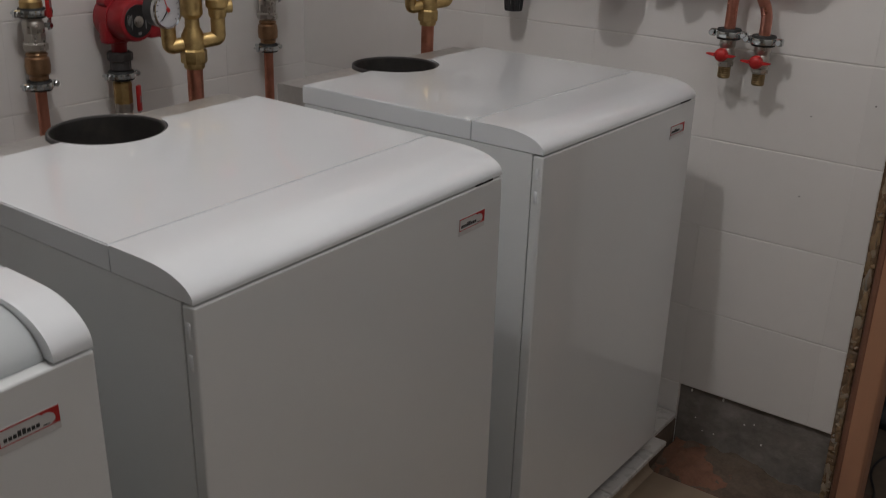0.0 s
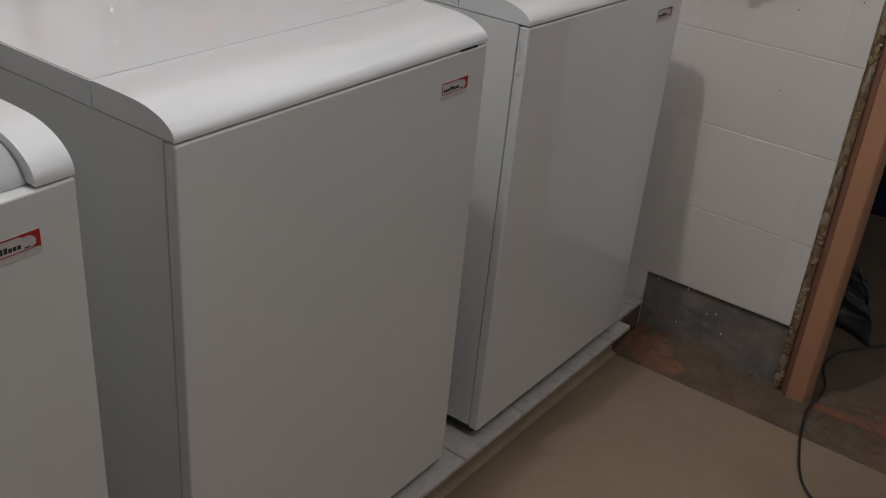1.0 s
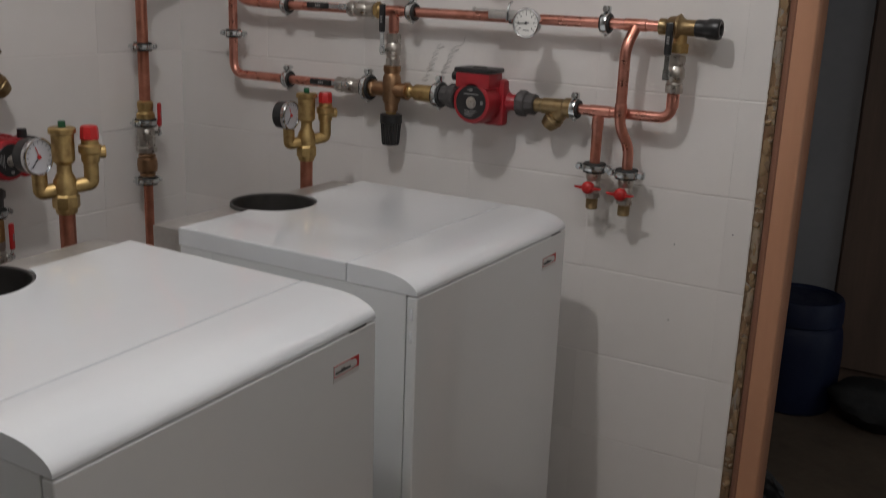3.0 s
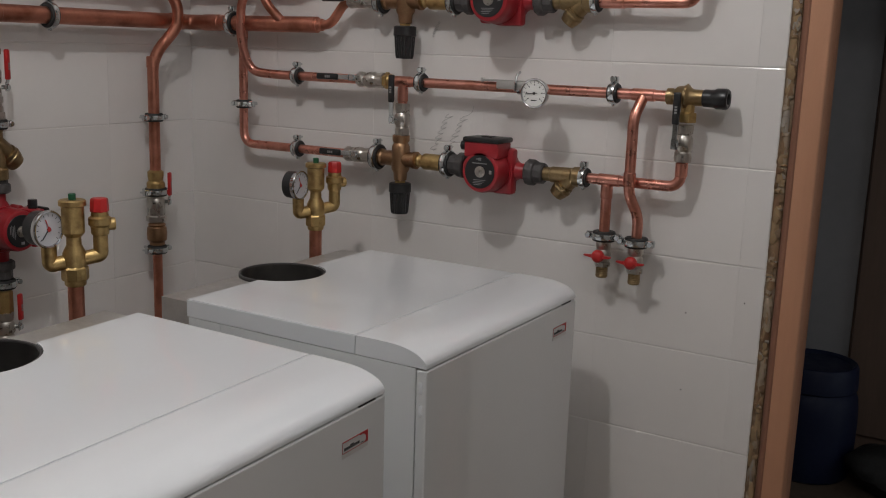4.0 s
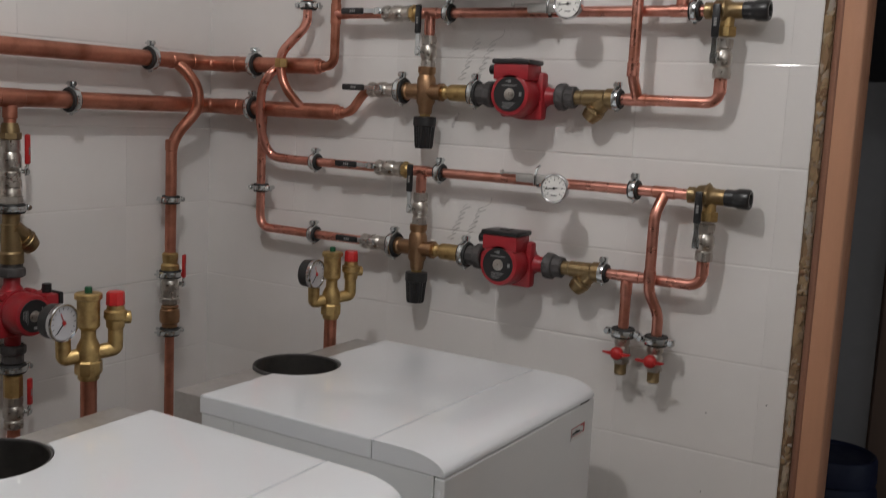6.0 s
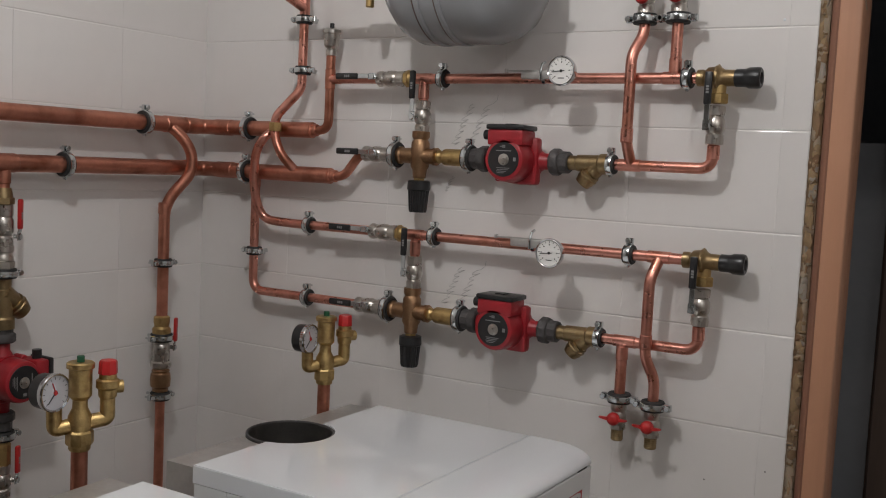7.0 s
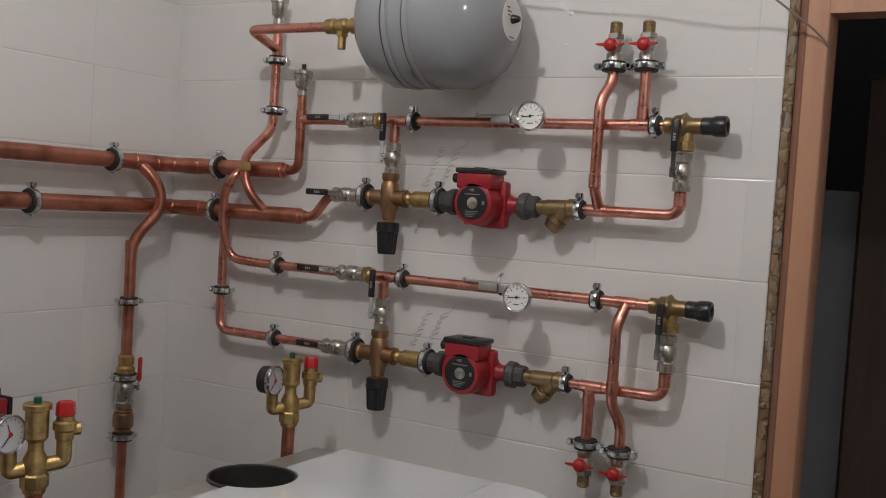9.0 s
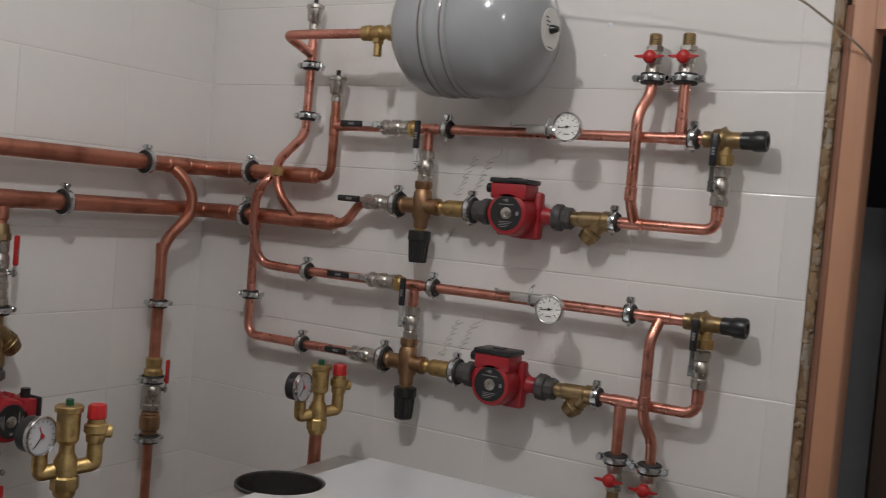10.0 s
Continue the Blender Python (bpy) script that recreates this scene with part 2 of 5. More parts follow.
def even(ob):
    """Keeps broad faces flat between rounded edges: normals weighted by face area."""
    w = ob.modifiers.new("normals", "WEIGHTED_NORMAL")
    w.keep_sharp = True
    return ob


def thing(name, label, category, m=I4, group="", kind=""):
    ob = new(name)
    ob.empty_display_size = 0.05
    ob.matrix_basis = m
    return tagged(ob, label, category, group, kind)


def solid(name, bm, material, label, category="", group="", kind=""):
    return tagged(new(name, finish(name, bm, material)), label, category, group, kind)


def B():
    return bmesh.new()


ON_A = Matrix.Rotation(radians(90), 4, "Z")   # from the manifold wall's frame to the boiler wall's


# ---- the room ----
FLOOR, CEIL = 0.035, 2.75
TILE_X, TILE_Z0, TW, TH = 1.58, 0.2, 0.3055, 0.2
DOOR_L, DOOR_R, DOOR_T = 1.659, 2.42, 1.914

bm = B()
box(bm, (-0.2, 0.0013, TILE_Z0), (1.5810, 0.16, CEIL))
box(bm, (1.5810, 0.0156, TILE_Z0), (1.60, 0.16, CEIL))
box(bm, (-0.2, 0.0013, -0.1), (1.224, 0.16, TILE_Z0))
box(bm, (1.224, 0.016, -0.1), (1.60, 0.16, TILE_Z0))
wall_b = solid("wall_manifold", bm, GROUT, "wall behind the pipework, tiled in glossy white", "wall", kind="structure")
bm = B()
box(bm, (1.60, 0.010, 1.985), (2.47, 0.16, CEIL))
box(bm, (2.47, 0.010, -0.1), (2.72, 0.16, CEIL))
solid("wall_beside_door", bm, PLASTER, "plain plastered wall over and beside the doorway", "wall", kind="structure")
wall_a = solid("wall_boilers", box(B(), (-0.16, -4.2, -0.1), (-0.0013, 0.0013, CEIL)), GROUT, "wall behind the boilers, tiled in glossy white", "wall", kind="structure")
solid("wall_side", box(B(), (2.72, -4.2, -0.1), (2.87, 0.16, CEIL)), SIDE_TONED, "unseen side wall, greyed to limit the light it throws back", "wall", kind="structure")
# Back wall is out of view; its dark finish is picked to reduce bounce.
solid("wall_back", box(B(), (-0.16, -4.35, -0.1), (2.87, -4.2, CEIL)), CONCRETE, "unseen back wall, kept dark to weaken bounced light", "wall", kind="structure")
solid("ceiling", box(B(), (-0.16, -4.35, CEIL), (2.87, 0.16, CEIL + 0.1)), CEILING, "unseen ceiling, its grey set to tune the overhead fill", "ceiling", kind="structure")
solid("ground", box(B(), (-0.16, -4.35, -0.25), (3.55, 4.2, FLOOR - 0.018)), HALL_FLOOR, "bare dusty brown screed", "floor", kind="structure")
solid("floor", box(B(), (1.2285, -4.19, FLOOR - 0.018), (2.715, -0.142, FLOOR), 0.002), FLOOR_MAT, "beige sheet floor, worn and slightly glossy", "floor", kind="structure")

# boilers' plinth
plinth = solid("plinth", box(B(), (0.30, -3.05, FLOOR - 0.018), (1.228, -0.20, 0.115), 0.004), PLINTH_FACE, "low tan mortar plinth under the boilers", "plinth", kind="structure")
solid("floor_cove", extrude(B(), [(1.2275, FLOOR - 0.005), (1.2275, 0.066), (1.2290, 0.055), (1.2320, 0.044), (1.2370, 0.0385), (1.2440, FLOOR + 0.001), (1.2440, FLOOR - 0.005)], -3.05, -0.142, "xz"), PLINTH_FACE, "rounded tan mortar cove between plinth and floor", "mortar cove", kind="structure")
solid("plinth_end", box(B(), (0.30, -0.1998, FLOOR - 0.018), (1.229, 0.0, 0.112), 0.008, 3), DIRT, "mortar end of the plinth against the wall", "plinth", kind="structure")

# ---- boilers ----
BW = 0.573
FX, LIDZ, LIDTOP, BZ = 1.25, 0.926, 0.958, 0.150


def arc(cx, cy, r, a0, a1, n):
    return [(cx + r * math.cos(radians(a0 + (a1 - a0) * k / n)), cy + r * math.sin(radians(a0 + (a1 - a0) * k / n))) for k in range(n + 1)]


def lid_profile(x0, lz):
    drop = LIDTOP - lz - 0.003
    pts = [(x0, lz), (x0, LIDTOP - 0.0012), (x0 + 0.0004, LIDTOP - 0.0004), (x0 + 0.0012, LIDTOP), (x0 + 0.0030, LIDTOP), (1.150, LIDTOP), (1.175, LIDTOP - 0.0004)]
    pts += [(1.175 + 0.074 * math.sin(radians(a)), LIDTOP - drop - 0.0005 + drop * math.cos(radians(a))) for a in range(8, 91, 4)]
    return pts + [(1.249, lz)]


def boiler(name, y0, tilt, label, visor=False, lean=0.0):
    """Floor boiler; y0 is the middle of its width."""
    b = thing(name, label, "boiler", Matrix.Translation((0.735, y0 + BW / 2, 0.95)) @ Matrix.Rotation(tilt, 4, "Y") @ Matrix.Rotation(lean, 4, "X") @ Matrix.Translation((-0.735, -y0 - BW / 2, -0.95)), group="boilers in a row")
    lo, hi = y0 - BW / 2, y0 + BW / 2
    lz = LIDZ - 0.011 if visor else LIDZ
    bm = B()
    box(bm, (0.815, lo, BZ + 0.004), (1.2294, hi, lz - 0.0012), 0.002, 2)
    box(bm, (0.738, lo, BZ + 0.004), (0.8148, hi, 0.79), 0.003, 2)
    for y1, y2 in ((lo, lo + 0.15), (hi - 0.15, hi)):
        box(bm, (0.738, y1, 0.7902), (0.8148, y2, lz - 0.0012), 0.002, 2)
    even(part("body", bm, ENAMEL_TEX, b))
    bm = B()
    box(bm, (1.2305, lo, BZ), (FX, hi, lz - 0.0028), 0.003, 3)
    door = even(part("front_panel", bm, ENAMEL_TEX, b))
    for z in (0.846, 0.884):
        part("hinge_slot", box(B(), (1.2365, lo - 0.0012, z), (1.2430, lo + 0.004, z + 0.020), 0.0015, 2), ENAMEL, door, "small bright slot in the panel's edge")
    # Added black box: paints the shaded gap between boiler and plinth.
    part("base_rail", box(B(), (0.745, lo + 0.004, BZ - 0.012), (1.236, hi - 0.004, BZ + 0.002), 0.002), RUBBER, b, "black strip standing in for the shade under the boiler")
    for x in (0.76, 1.17):
        for y in (lo + 0.06, hi - 0.06):
            part("foot", rod(B(), at(x, y, 0.1246 + tilt * (x - 0.735) + lean * (hi - y)), 0.03, 0.02), CAST_GREY, b)
    # rear lid with a half-round cut for the flue collar
    cx, r = 0.722, 0.0895
    a = math.degrees(math.acos((0.735 - cx) / r))
    outline = [(0.735, lo), (1.1106, lo), (1.1106, hi), (0.735, hi)] + arc(cx, y0 - 0.006, r, a, -a, 22)
    bm = B()
    extrude(bm, outline, lz, LIDTOP, "xy")
    bmesh.ops.bevel(bm, geom=[e for e in bm.edges if abs(e.verts[0].co.z - LIDTOP) < 1e-6 and abs(e.verts[1].co.z - LIDTOP) < 1e-6], offset=0.0015, segments=2, affect="EDGES")
    even(part("rear_lid", bm, ENAMEL, b))
    if not visor:
        bm = B()
        extrude(bm, lid_profile(1.1126, lz), lo, hi, "xz")
        lid = even(part("front_lid", bm, SATIN, b))
        part("grip_slot", box(B(), (1.2455, hi - 0.064, LIDZ - 0.0025), (1.2494, hi - 0.024, LIDZ + 0.0004)), RUBBER, lid, "dark grip slot under the lid's edge")
    else:
        for y1, y2 in ((lo, lo + 0.042), (hi - 0.042, hi)):
            even(part("lid_cheek", extrude(B(), lid_profile(1.1126, lz), y1, y2, "xz"), SATIN, b))
        prof = [(x - 0.015 * (x > 1.12), z - 0.006 * (z > lz + 0.001)) for x, z in lid_profile(1.1126, lz)]
        part("visor", extrude(B(), prof, lo + 0.0425, hi - 0.0425, "xz"), SMOKED, b, "curved grey translucent control visor")
    # draught hood behind the lid, open under the collar
    a = math.degrees(math.acos((0.733 - cx) / r))
    outline = [(0.733, lo + 0.008)] + arc(cx, y0 - 0.006, r, -a, -132, 14)
    back = [(0.662, lo + 0.008)]
    part("draught_hood", extrude(B(), outline + back, 0.72, 0.950, "xy"), ZINC, b, "galvanised draught hood wing")
    outline = [(0.662, hi - 0.008)] + arc(cx, y0 - 0.006, r, 132, a, 14) + [(0.733, hi - 0.008)]
    part("draught_hood", extrude(B(), outline, 0.72, 0.950, "xy"), ZINC, b, "galvanised draught hood wing")
    bm = B()
    lathe(bm, at(cx, y0 - 0.006, 0), [(0.80, 0.0885), (0.9530, 0.0885), (0.9550, 0.087), (0.9530, 0.0835), (0.90, 0.080), (0.84, 0.079), (0.80, 0.079), (0.80, 0.0)], 48)
    part("flue_collar", bm, BLACK_IRON, b, "open black flue collar")
    ring = [(cx + 0.0862 * math.cos(k * math.tau / 48), y0 - 0.006 + 0.0862 * math.sin(k * math.tau / 48), 0.9542) for k in range(49)]
    part("collar_rim", tube(B(), ring, 0.0024, 8, 0), CAST_GREY, b, "worn grey collar rim")
    # foil badge: plain shapes only
    y, zb = hi - 0.106, lz - 0.066
    badge = part("badge", box(B(), (FX, y, zb), (FX + 0.0010, y + 0.062, zb + 0.026), 0.0004), STICKER, b, "small silver and red badge")
    bm = B()
    for q in ((0.0008, 0.0240, 0.0612, 0.0254), (0.0008, 0.0085, 0.0016, 0.0240), (0.0604, 0.0085, 0.0612, 0.0240), (0.0008, 0.0077, 0.0612, 0.0085)):
        box(bm, (FX + 0.0008, y + q[0], zb + q[1]), (FX + 0.0014, y + q[2], zb + q[3]))
    swoosh = [(y + 0.0604, zb + 0.0240), (y + 0.0400, zb + 0.0240)] + [(y + 0.0470 + 0.0100 * math.sin(radians(a)), zb + 0.0140 + 0.0085 * math.cos(radians(a))) for a in range(-20, 111, 13)] + [(y + 0.0520, zb + 0.0095), (y + 0.0604, zb + 0.0085)]
    extrude(bm, swoosh, FX + 0.0008, FX + 0.0014, "yz")
    part("red_mark", bm, RED_PLASTIC, badge, "red border and corner mark")
    bm = B()
    for k in range(8):
        u, h = y + 0.0050 + k * 0.0046, 0.0060 if k in (3, 4) else 0.0040
        box(bm, (FX + 0.0008, u, zb + 0.0114), (FX + 0.0014, u + 0.0034, zb + 0.0114 + h))
    box(bm, (FX + 0.0008, y + 0.0440, zb + 0.0100), (FX + 0.0014, y + 0.0510, zb + 0.0110))
    part("letter_bars", bm, INK, badge, "dark lettering bars")
    return b


boiler("gas_boiler", -0.467, 0.0, "white enamelled floor boiler with a rounded lid beside the tiled wall")
boiler("gas_boiler", -1.154, 0.008, "white enamelled floor boiler with a rounded lid between two others", lean=0.022)
boiler("gas_boiler", -1.846, 0.012, "white enamelled floor boiler with a grey control visor", visor=True, lean=0.030)

# ---- doorway and hall ----
frame_ob = thing("door_frame", "orange varnished pine door frame with rough unfinished edges", "door frame", kind="structure")
for x1, x2 in ((1.612, DOOR_L), (DOOR_R, DOOR_R + 0.052)):
    bm = B()
    extrude(bm, [(x1, 0.10), (x1, -0.006), (x1 + 0.006, -0.014), (x1 + 0.016, -0.016), (x2 - 0.003, -0.016), (x2 - 0.0005, -0.0145), (x2 + 0.001, -0.012), (x2 + (0.007 if x1 < 2 else 0), 0.036), (x2 + (0.005 if x1 < 2 else 0), 0.040), (x2 - (0.014 if x1 < 2 else 0), 0.042), (x2 - (0.014 if x1 < 2 else 0), 0.10)], FLOOR - 0.018, DOOR_T + 0.0585, "xy")
    part("jamb", bm, WOOD, frame_ob)
bm = B()
extrude(bm, [(-0.016, DOOR_T), (-0.016, DOOR_T + 0.052), (-0.008, DOOR_T + 0.058), (0.10, DOOR_T + 0.058), (0.10, DOOR_T + 0.012), (0.05, DOOR_T + 0.012), (0.05, DOOR_T)], DOOR_L - 0.0005, DOOR_R + 0.0005, "yz")
part("lintel", bm, WOOD, frame_ob)
# dark stained moulding along the frame's outer edge
part("edge_strip", extrude(B(), [(1.6035, 0.012), (1.6035, -0.004), (1.6060, -0.0095), (1.6105, -0.0145), (1.6160, -0.0165), (1.6190, -0.0150), (1.6190, 0.012)], FLOOR, 1.96, "xy"), WOOD_EDGE, frame_ob, "dark stained rounded edge")


def rough_strip(name, lo, hi, step, amp, material, label, category):
    """An uneven band: a fine box grid whose front is shifted by noise."""
    bm = B()
    nx, nz = max(2, int((hi[0] - lo[0]) / step)), max(2, int((hi[2] - lo[2]) / step))
    rows = []
    for j in range(nz + 1):
        row = []
        for i in range(nx + 1):
            p = Vector((lo[0] + (hi[0] - lo[0]) * i / nx, lo[1], lo[2] + (hi[2] - lo[2]) * j / nz))
            d = noise.noise(p * 38) * amp + noise.noise(p * 110) * amp * 0.5
            row.append(bm.verts.new((p.x, p.y - abs(d) - 0.0005, p.z)))
        rows.append(row)
    for a, b in zip(rows, rows[1:]):
        for i in range(nx):
            bm.faces.new((a[i], a[i + 1], b[i + 1], b[i]))
    edge = [rows[0], [r[-1] for r in rows], rows[-1], [r[0] for r in rows]]
    for line in edge:
        back = [bm.verts.new((v.co.x, hi[1], v.co.z)) for v in line]
        for i in range(len(line) - 1):
            bm.faces.new((line[i], back[i], back[i + 1], line[i + 1]))
    return solid(name, bm, material, label, category, kind="structure")


rough_strip("foam_seam", (1.5812, 0.004, 0.045), (1.6015, 0.0150, 1.99), 0.0032, 0.0075, FOAM, "rough brown foam and splinters between tiles and door frame", "seam")
chip_m, nt, bsdf = nodes_of("chips_of_plaster_and_splinters")
island = nt.nodes.new("ShaderNodeNewGeometry")
ramp = nt.nodes.new("ShaderNodeValToRGB")
ramp.color_ramp.interpolation = "CONSTANT"
for k, (stop, tone) in enumerate(((0.0, (0.29, 0.195, 0.105)), (0.35, (0.33, 0.26, 0.185)), (0.6, (0.235, 0.145, 0.078)), (0.8, (0.31, 0.27, 0.225)), (0.9, (0.19, 0.105, 0.055)))):
    e = ramp.color_ramp.elements[k] if k < 2 else ramp.color_ramp.elements.new(stop)
    e.position, e.color = stop, (*tone, 1)
grain = nt.nodes.new("ShaderNodeTexNoise")
grain.inputs["Scale"].default_value, grain.inputs["Detail"].default_value = 160.0, 6.0
tint = nt.nodes.new("ShaderNodeMix")
tint.data_type, tint.blend_type = "RGBA", "MULTIPLY"
tint.inputs["Factor"].default_value = 0.75
nt.links.new(island.outputs["Random Per Island"], ramp.inputs[0])
nt.links.new(ramp.outputs[0], tint.inputs["A"])
nt.links.new(grain.outputs["Color"], tint.inputs["B"])
lift = nt.nodes.new("ShaderNodeVectorMath")
lift.operation = "SCALE"
lift.inputs["Scale"].default_value = 1.45
nt.links.new(tint.outputs["Result"], lift.inputs[0])
nt.links.new(lift.outputs[0], bsdf.inputs["Base Color"])
bsdf.inputs["Roughness"].default_value = 0.85
rnd = random.Random(23)
bm = B()
z = 0.045
while z < 1.985:
    wide, tall = rnd.uniform(0.005, 0.010), rnd.choice((0.005, 0.008, 0.012, 0.020, 0.030)) * rnd.uniform(0.7, 1.3)
    c = Vector((1.5915 + rnd.uniform(-0.005, 0.005), rnd.uniform(0.001, 0.005), z))
    b2 = bmesh.new()
    bmesh.ops.create_icosphere(b2, subdivisions=2, radius=1.0)
    for v in b2.verts:
        q = v.co.copy()
        d = 1 + 0.45 * noise.noise(q * 1.7 + c * 300) + 0.22 * noise.noise(q * 4.5 + c * 200)
        p = c + Vector((q.x * d * wide, q.y * d * 0.0065, q.z * d * tall))
        v.co = Vector((min(max(p.x, 1.5818), 1.6012), p.y, p.z))
    merge(bm, b2)
    z += tall * rnd.uniform(0.35, 1.0)
solid("seam_chips", bm, chip_m, "chips of plaster, foam and splintered wood packed beside the door frame", "chips", kind="stuff")
rough_strip("foam_seam_top", (1.612, 0.0, 1.9735), (2.47, 0.0095, 2.0), 0.008, 0.014, FOAM, "rough dark gap filling over the door frame", "seam")
rough_strip("concrete_skirting", (1.2245, 0.0115, FLOOR - 0.01), (1.609, 0.0158, 0.1995), 0.008, 0.005, CONCRETE, "bare dirty grey concrete below the tiles", "wall base")


def rubble(name, x0, x1, y0, y1, z0, amp, seed, material, label):
    bm = B()
    nx, ny = int((x1 - x0) / 0.006), int((y1 - y0) / 0.006)
    rows = []
    for j in range(ny + 1):
        v = j / ny
        row = []
        for i in range(nx + 1):
            u = i / nx
            p = Vector((x0 + (x1 - x0) * u, y0 + (y1 - y0) * v, seed))
            h = (0.5 + 0.35 * noise.noise(p * 14)) * amp * min(1.0, 1.6 * v) ** 0.6 * (1.0 - 0.66 * min(1.0, max(0.0, (p.x - 1.42) / 0.26))) + noise.noise(p * 45) * amp * 0.13 + noise.noise(p * 140) * amp * 0.06
            row.append(bm.verts.new((p.x, p.y, z0 + max(0.0, h))))
        rows.append(row)
    for a, b in zip(rows, rows[1:]):
        for i in range(nx):
            bm.faces.new((a[i], a[i + 1], b[i + 1], b[i]))
    for line in (rows[0], [r[-1] for r in rows], rows[-1], [r[0] for r in rows]):
        low = [bm.verts.new((v.co.x, v.co.y, z0 - 0.02)) for v in line]
        for i in range(len(line) - 1):
            bm.faces.new((line[i], low[i], low[i + 1], line[i + 1]))
    return solid(name, bm, material, label, "rubble", kind="stuff")


rubble("mortar_rubble", 1.2295, 2.42, -0.141, 0.10, FLOOR - 0.014, 0.056, 3.1, DIRT, "brown mortar crumbs and dust along wall base and threshold")
rubble("mortar_heap", 1.2310, 1.400, -0.138, 0.008, FLOOR - 0.018, 0.066, 5.7, RED_MORTAR, "reddish mortar heap at the plinth's end")

solid("hall_wall_far", box(B(), (0.2, 1.72, -0.1), (1.516, 1.82, 1.645)), HALL_WALL, "grey painted low wall across the dark hall", "wall", kind="structure")
solid("hall_wall_upper", box(B(), (0.2, 3.1, -0.1), (3.55, 3.2, CEIL)), HALL_WALL, "grey wall far behind in the dark", "wall", kind="structure")
solid("hall_wall_left", box(B(), (0.2, 0.165, -0.1), (0.35, 3.2, CEIL)), HALL_WALL, "grey painted hall wall", "wall", kind="structure")
# Unseen wall; its opening is added to hold the hall's fill lamp.
bm = B()
box(bm, (3.4, 0.165, -0.1), (3.55, 0.5, CEIL))
box(bm, (3.4, 1.4, -0.1), (3.55, 3.2, CEIL))
box(bm, (3.4, 0.5, 2.05), (3.55, 1.4, CEIL))
solid("hall_wall_right", bm, HALL_WALL, "grey painted hall wall", "wall", kind="structure")
# Hall ceiling is unseen; the lighter wall grey throws more light into the hall.
solid("hall_ceiling", box(B(), (0.2, 0.165, CEIL), (3.55, 3.2, CEIL + 0.1)), HALL_WALL, "unseen hall ceiling, lightened to brighten the hall", "ceiling", kind="structure")
cab = thing("wardrobe", "dark brown wooden cupboard in the unlit hall", "cupboard")
part("carcass", box(B(), (1.517, 1.72, FLOOR - 0.018), (2.6, 2.2, 2.05), 0.004), HALL_DARK, cab)
for x in (1.525, 2.06):
    part("door_leaf", box(B(), (x, 1.70, FLOOR + 0.05), (x + 0.515, 1.7195, 2.03), 0.004), HALL_DARK, cab)

drum = thing("plastic_drum", "dark blue plastic drum with a dented lid, standing in the hall", "drum", pose(1.455, 1.437, FLOOR - 0.018))
bm = B()
lathe(bm, I4, [(0, 0.0), (0, 0.132), (0.008, 0.142), (0.05, 0.150), (0.10, 0.1525), (0.19, 0.154), (0.25, 0.1515), (0.285, 0.147), (0.306, 0.138), (0.314, 0.130), (0.318, 0.0)], 40)
part("barrel", bm, BLUE, drum)
part("lid", lathe(B(), at(0, 0, 0.312), [(0, 0.138), (0.004, 0.144), (0.074, 0.141), (0.084, 0.136), (0.086, 0.130), (0.080, 0.122), (0.074, 0.118), (0.074, 0)], 40), BLUE, drum, "dark blue screw lid")
bm = B()
bmesh.ops.create_icosphere(bm, subdivisions=4, radius=0.13)
for v in bm.verts:
    d = 1 + 0.28 * noise.noise(v.co * 9) + 0.12 * noise.noise(v.co * 26)
    v.co = Vector((v.co.x * d * 1.15, v.co.y * d * 0.9, max(-0.075, v.co.z * d * 0.62)))
bag = solid("refuse_bag", bm, RUBBER, "crumpled dark plastic bag on the hall floor", "bag")
bag.location = (1.74, 1.40, FLOOR - 0.018 + 0.075)

bm = B()
rows = []
for j in range(41):
    v = j / 40
    row = []
    for i in range(31):
        u = i / 30
        p = Vector((u * 0.16, v * 0.5, 0.7))
        fold = 0.034 * noise.noise(p * 9) + 0.010 * abs(noise.noise(p * 22))
        slump = (1 - v) ** 2 * 0.06
        row.append(bm.verts.new((1.555 + 0.145 * u * (1 - 0.45 * v) + 0.02 * noise.noise(p * 9 + Vector((4, 2, 0))), 0.46 + fold - slump * u, FLOOR - 0.017 + 0.22 * v * (1 - 0.35 * u))))
    rows.append(row)
for a, b in zip(rows, rows[1:]):
    for i in range(30):
        bm.faces.new((a[i], a[i + 1], b[i + 1], b[i]))
film = solid("plastic_film", bm, FILM, "crumpled grey plastic film standing behind the door frame", "plastic film")
film.modifiers.new("thickness", "SOLIDIFY").thickness = 0.0012

# worn wooden threshold strip
bm = B()
for k in range(30):
    x = DOOR_L + 0.006 + k * 0.025
    w = 0.006 * noise.noise(Vector((x * 7, 2.0, 0)))
    box(bm, (x, -0.014 + w, FLOOR - 0.016), (x + 0.025, 0.016 + 1.5 * w, FLOOR - 0.001 + 0.9 * w))
solid("threshold_board", bm, WOOD_EDGE, "worn orange-brown wooden strip across the threshold", "threshold", kind="structure")

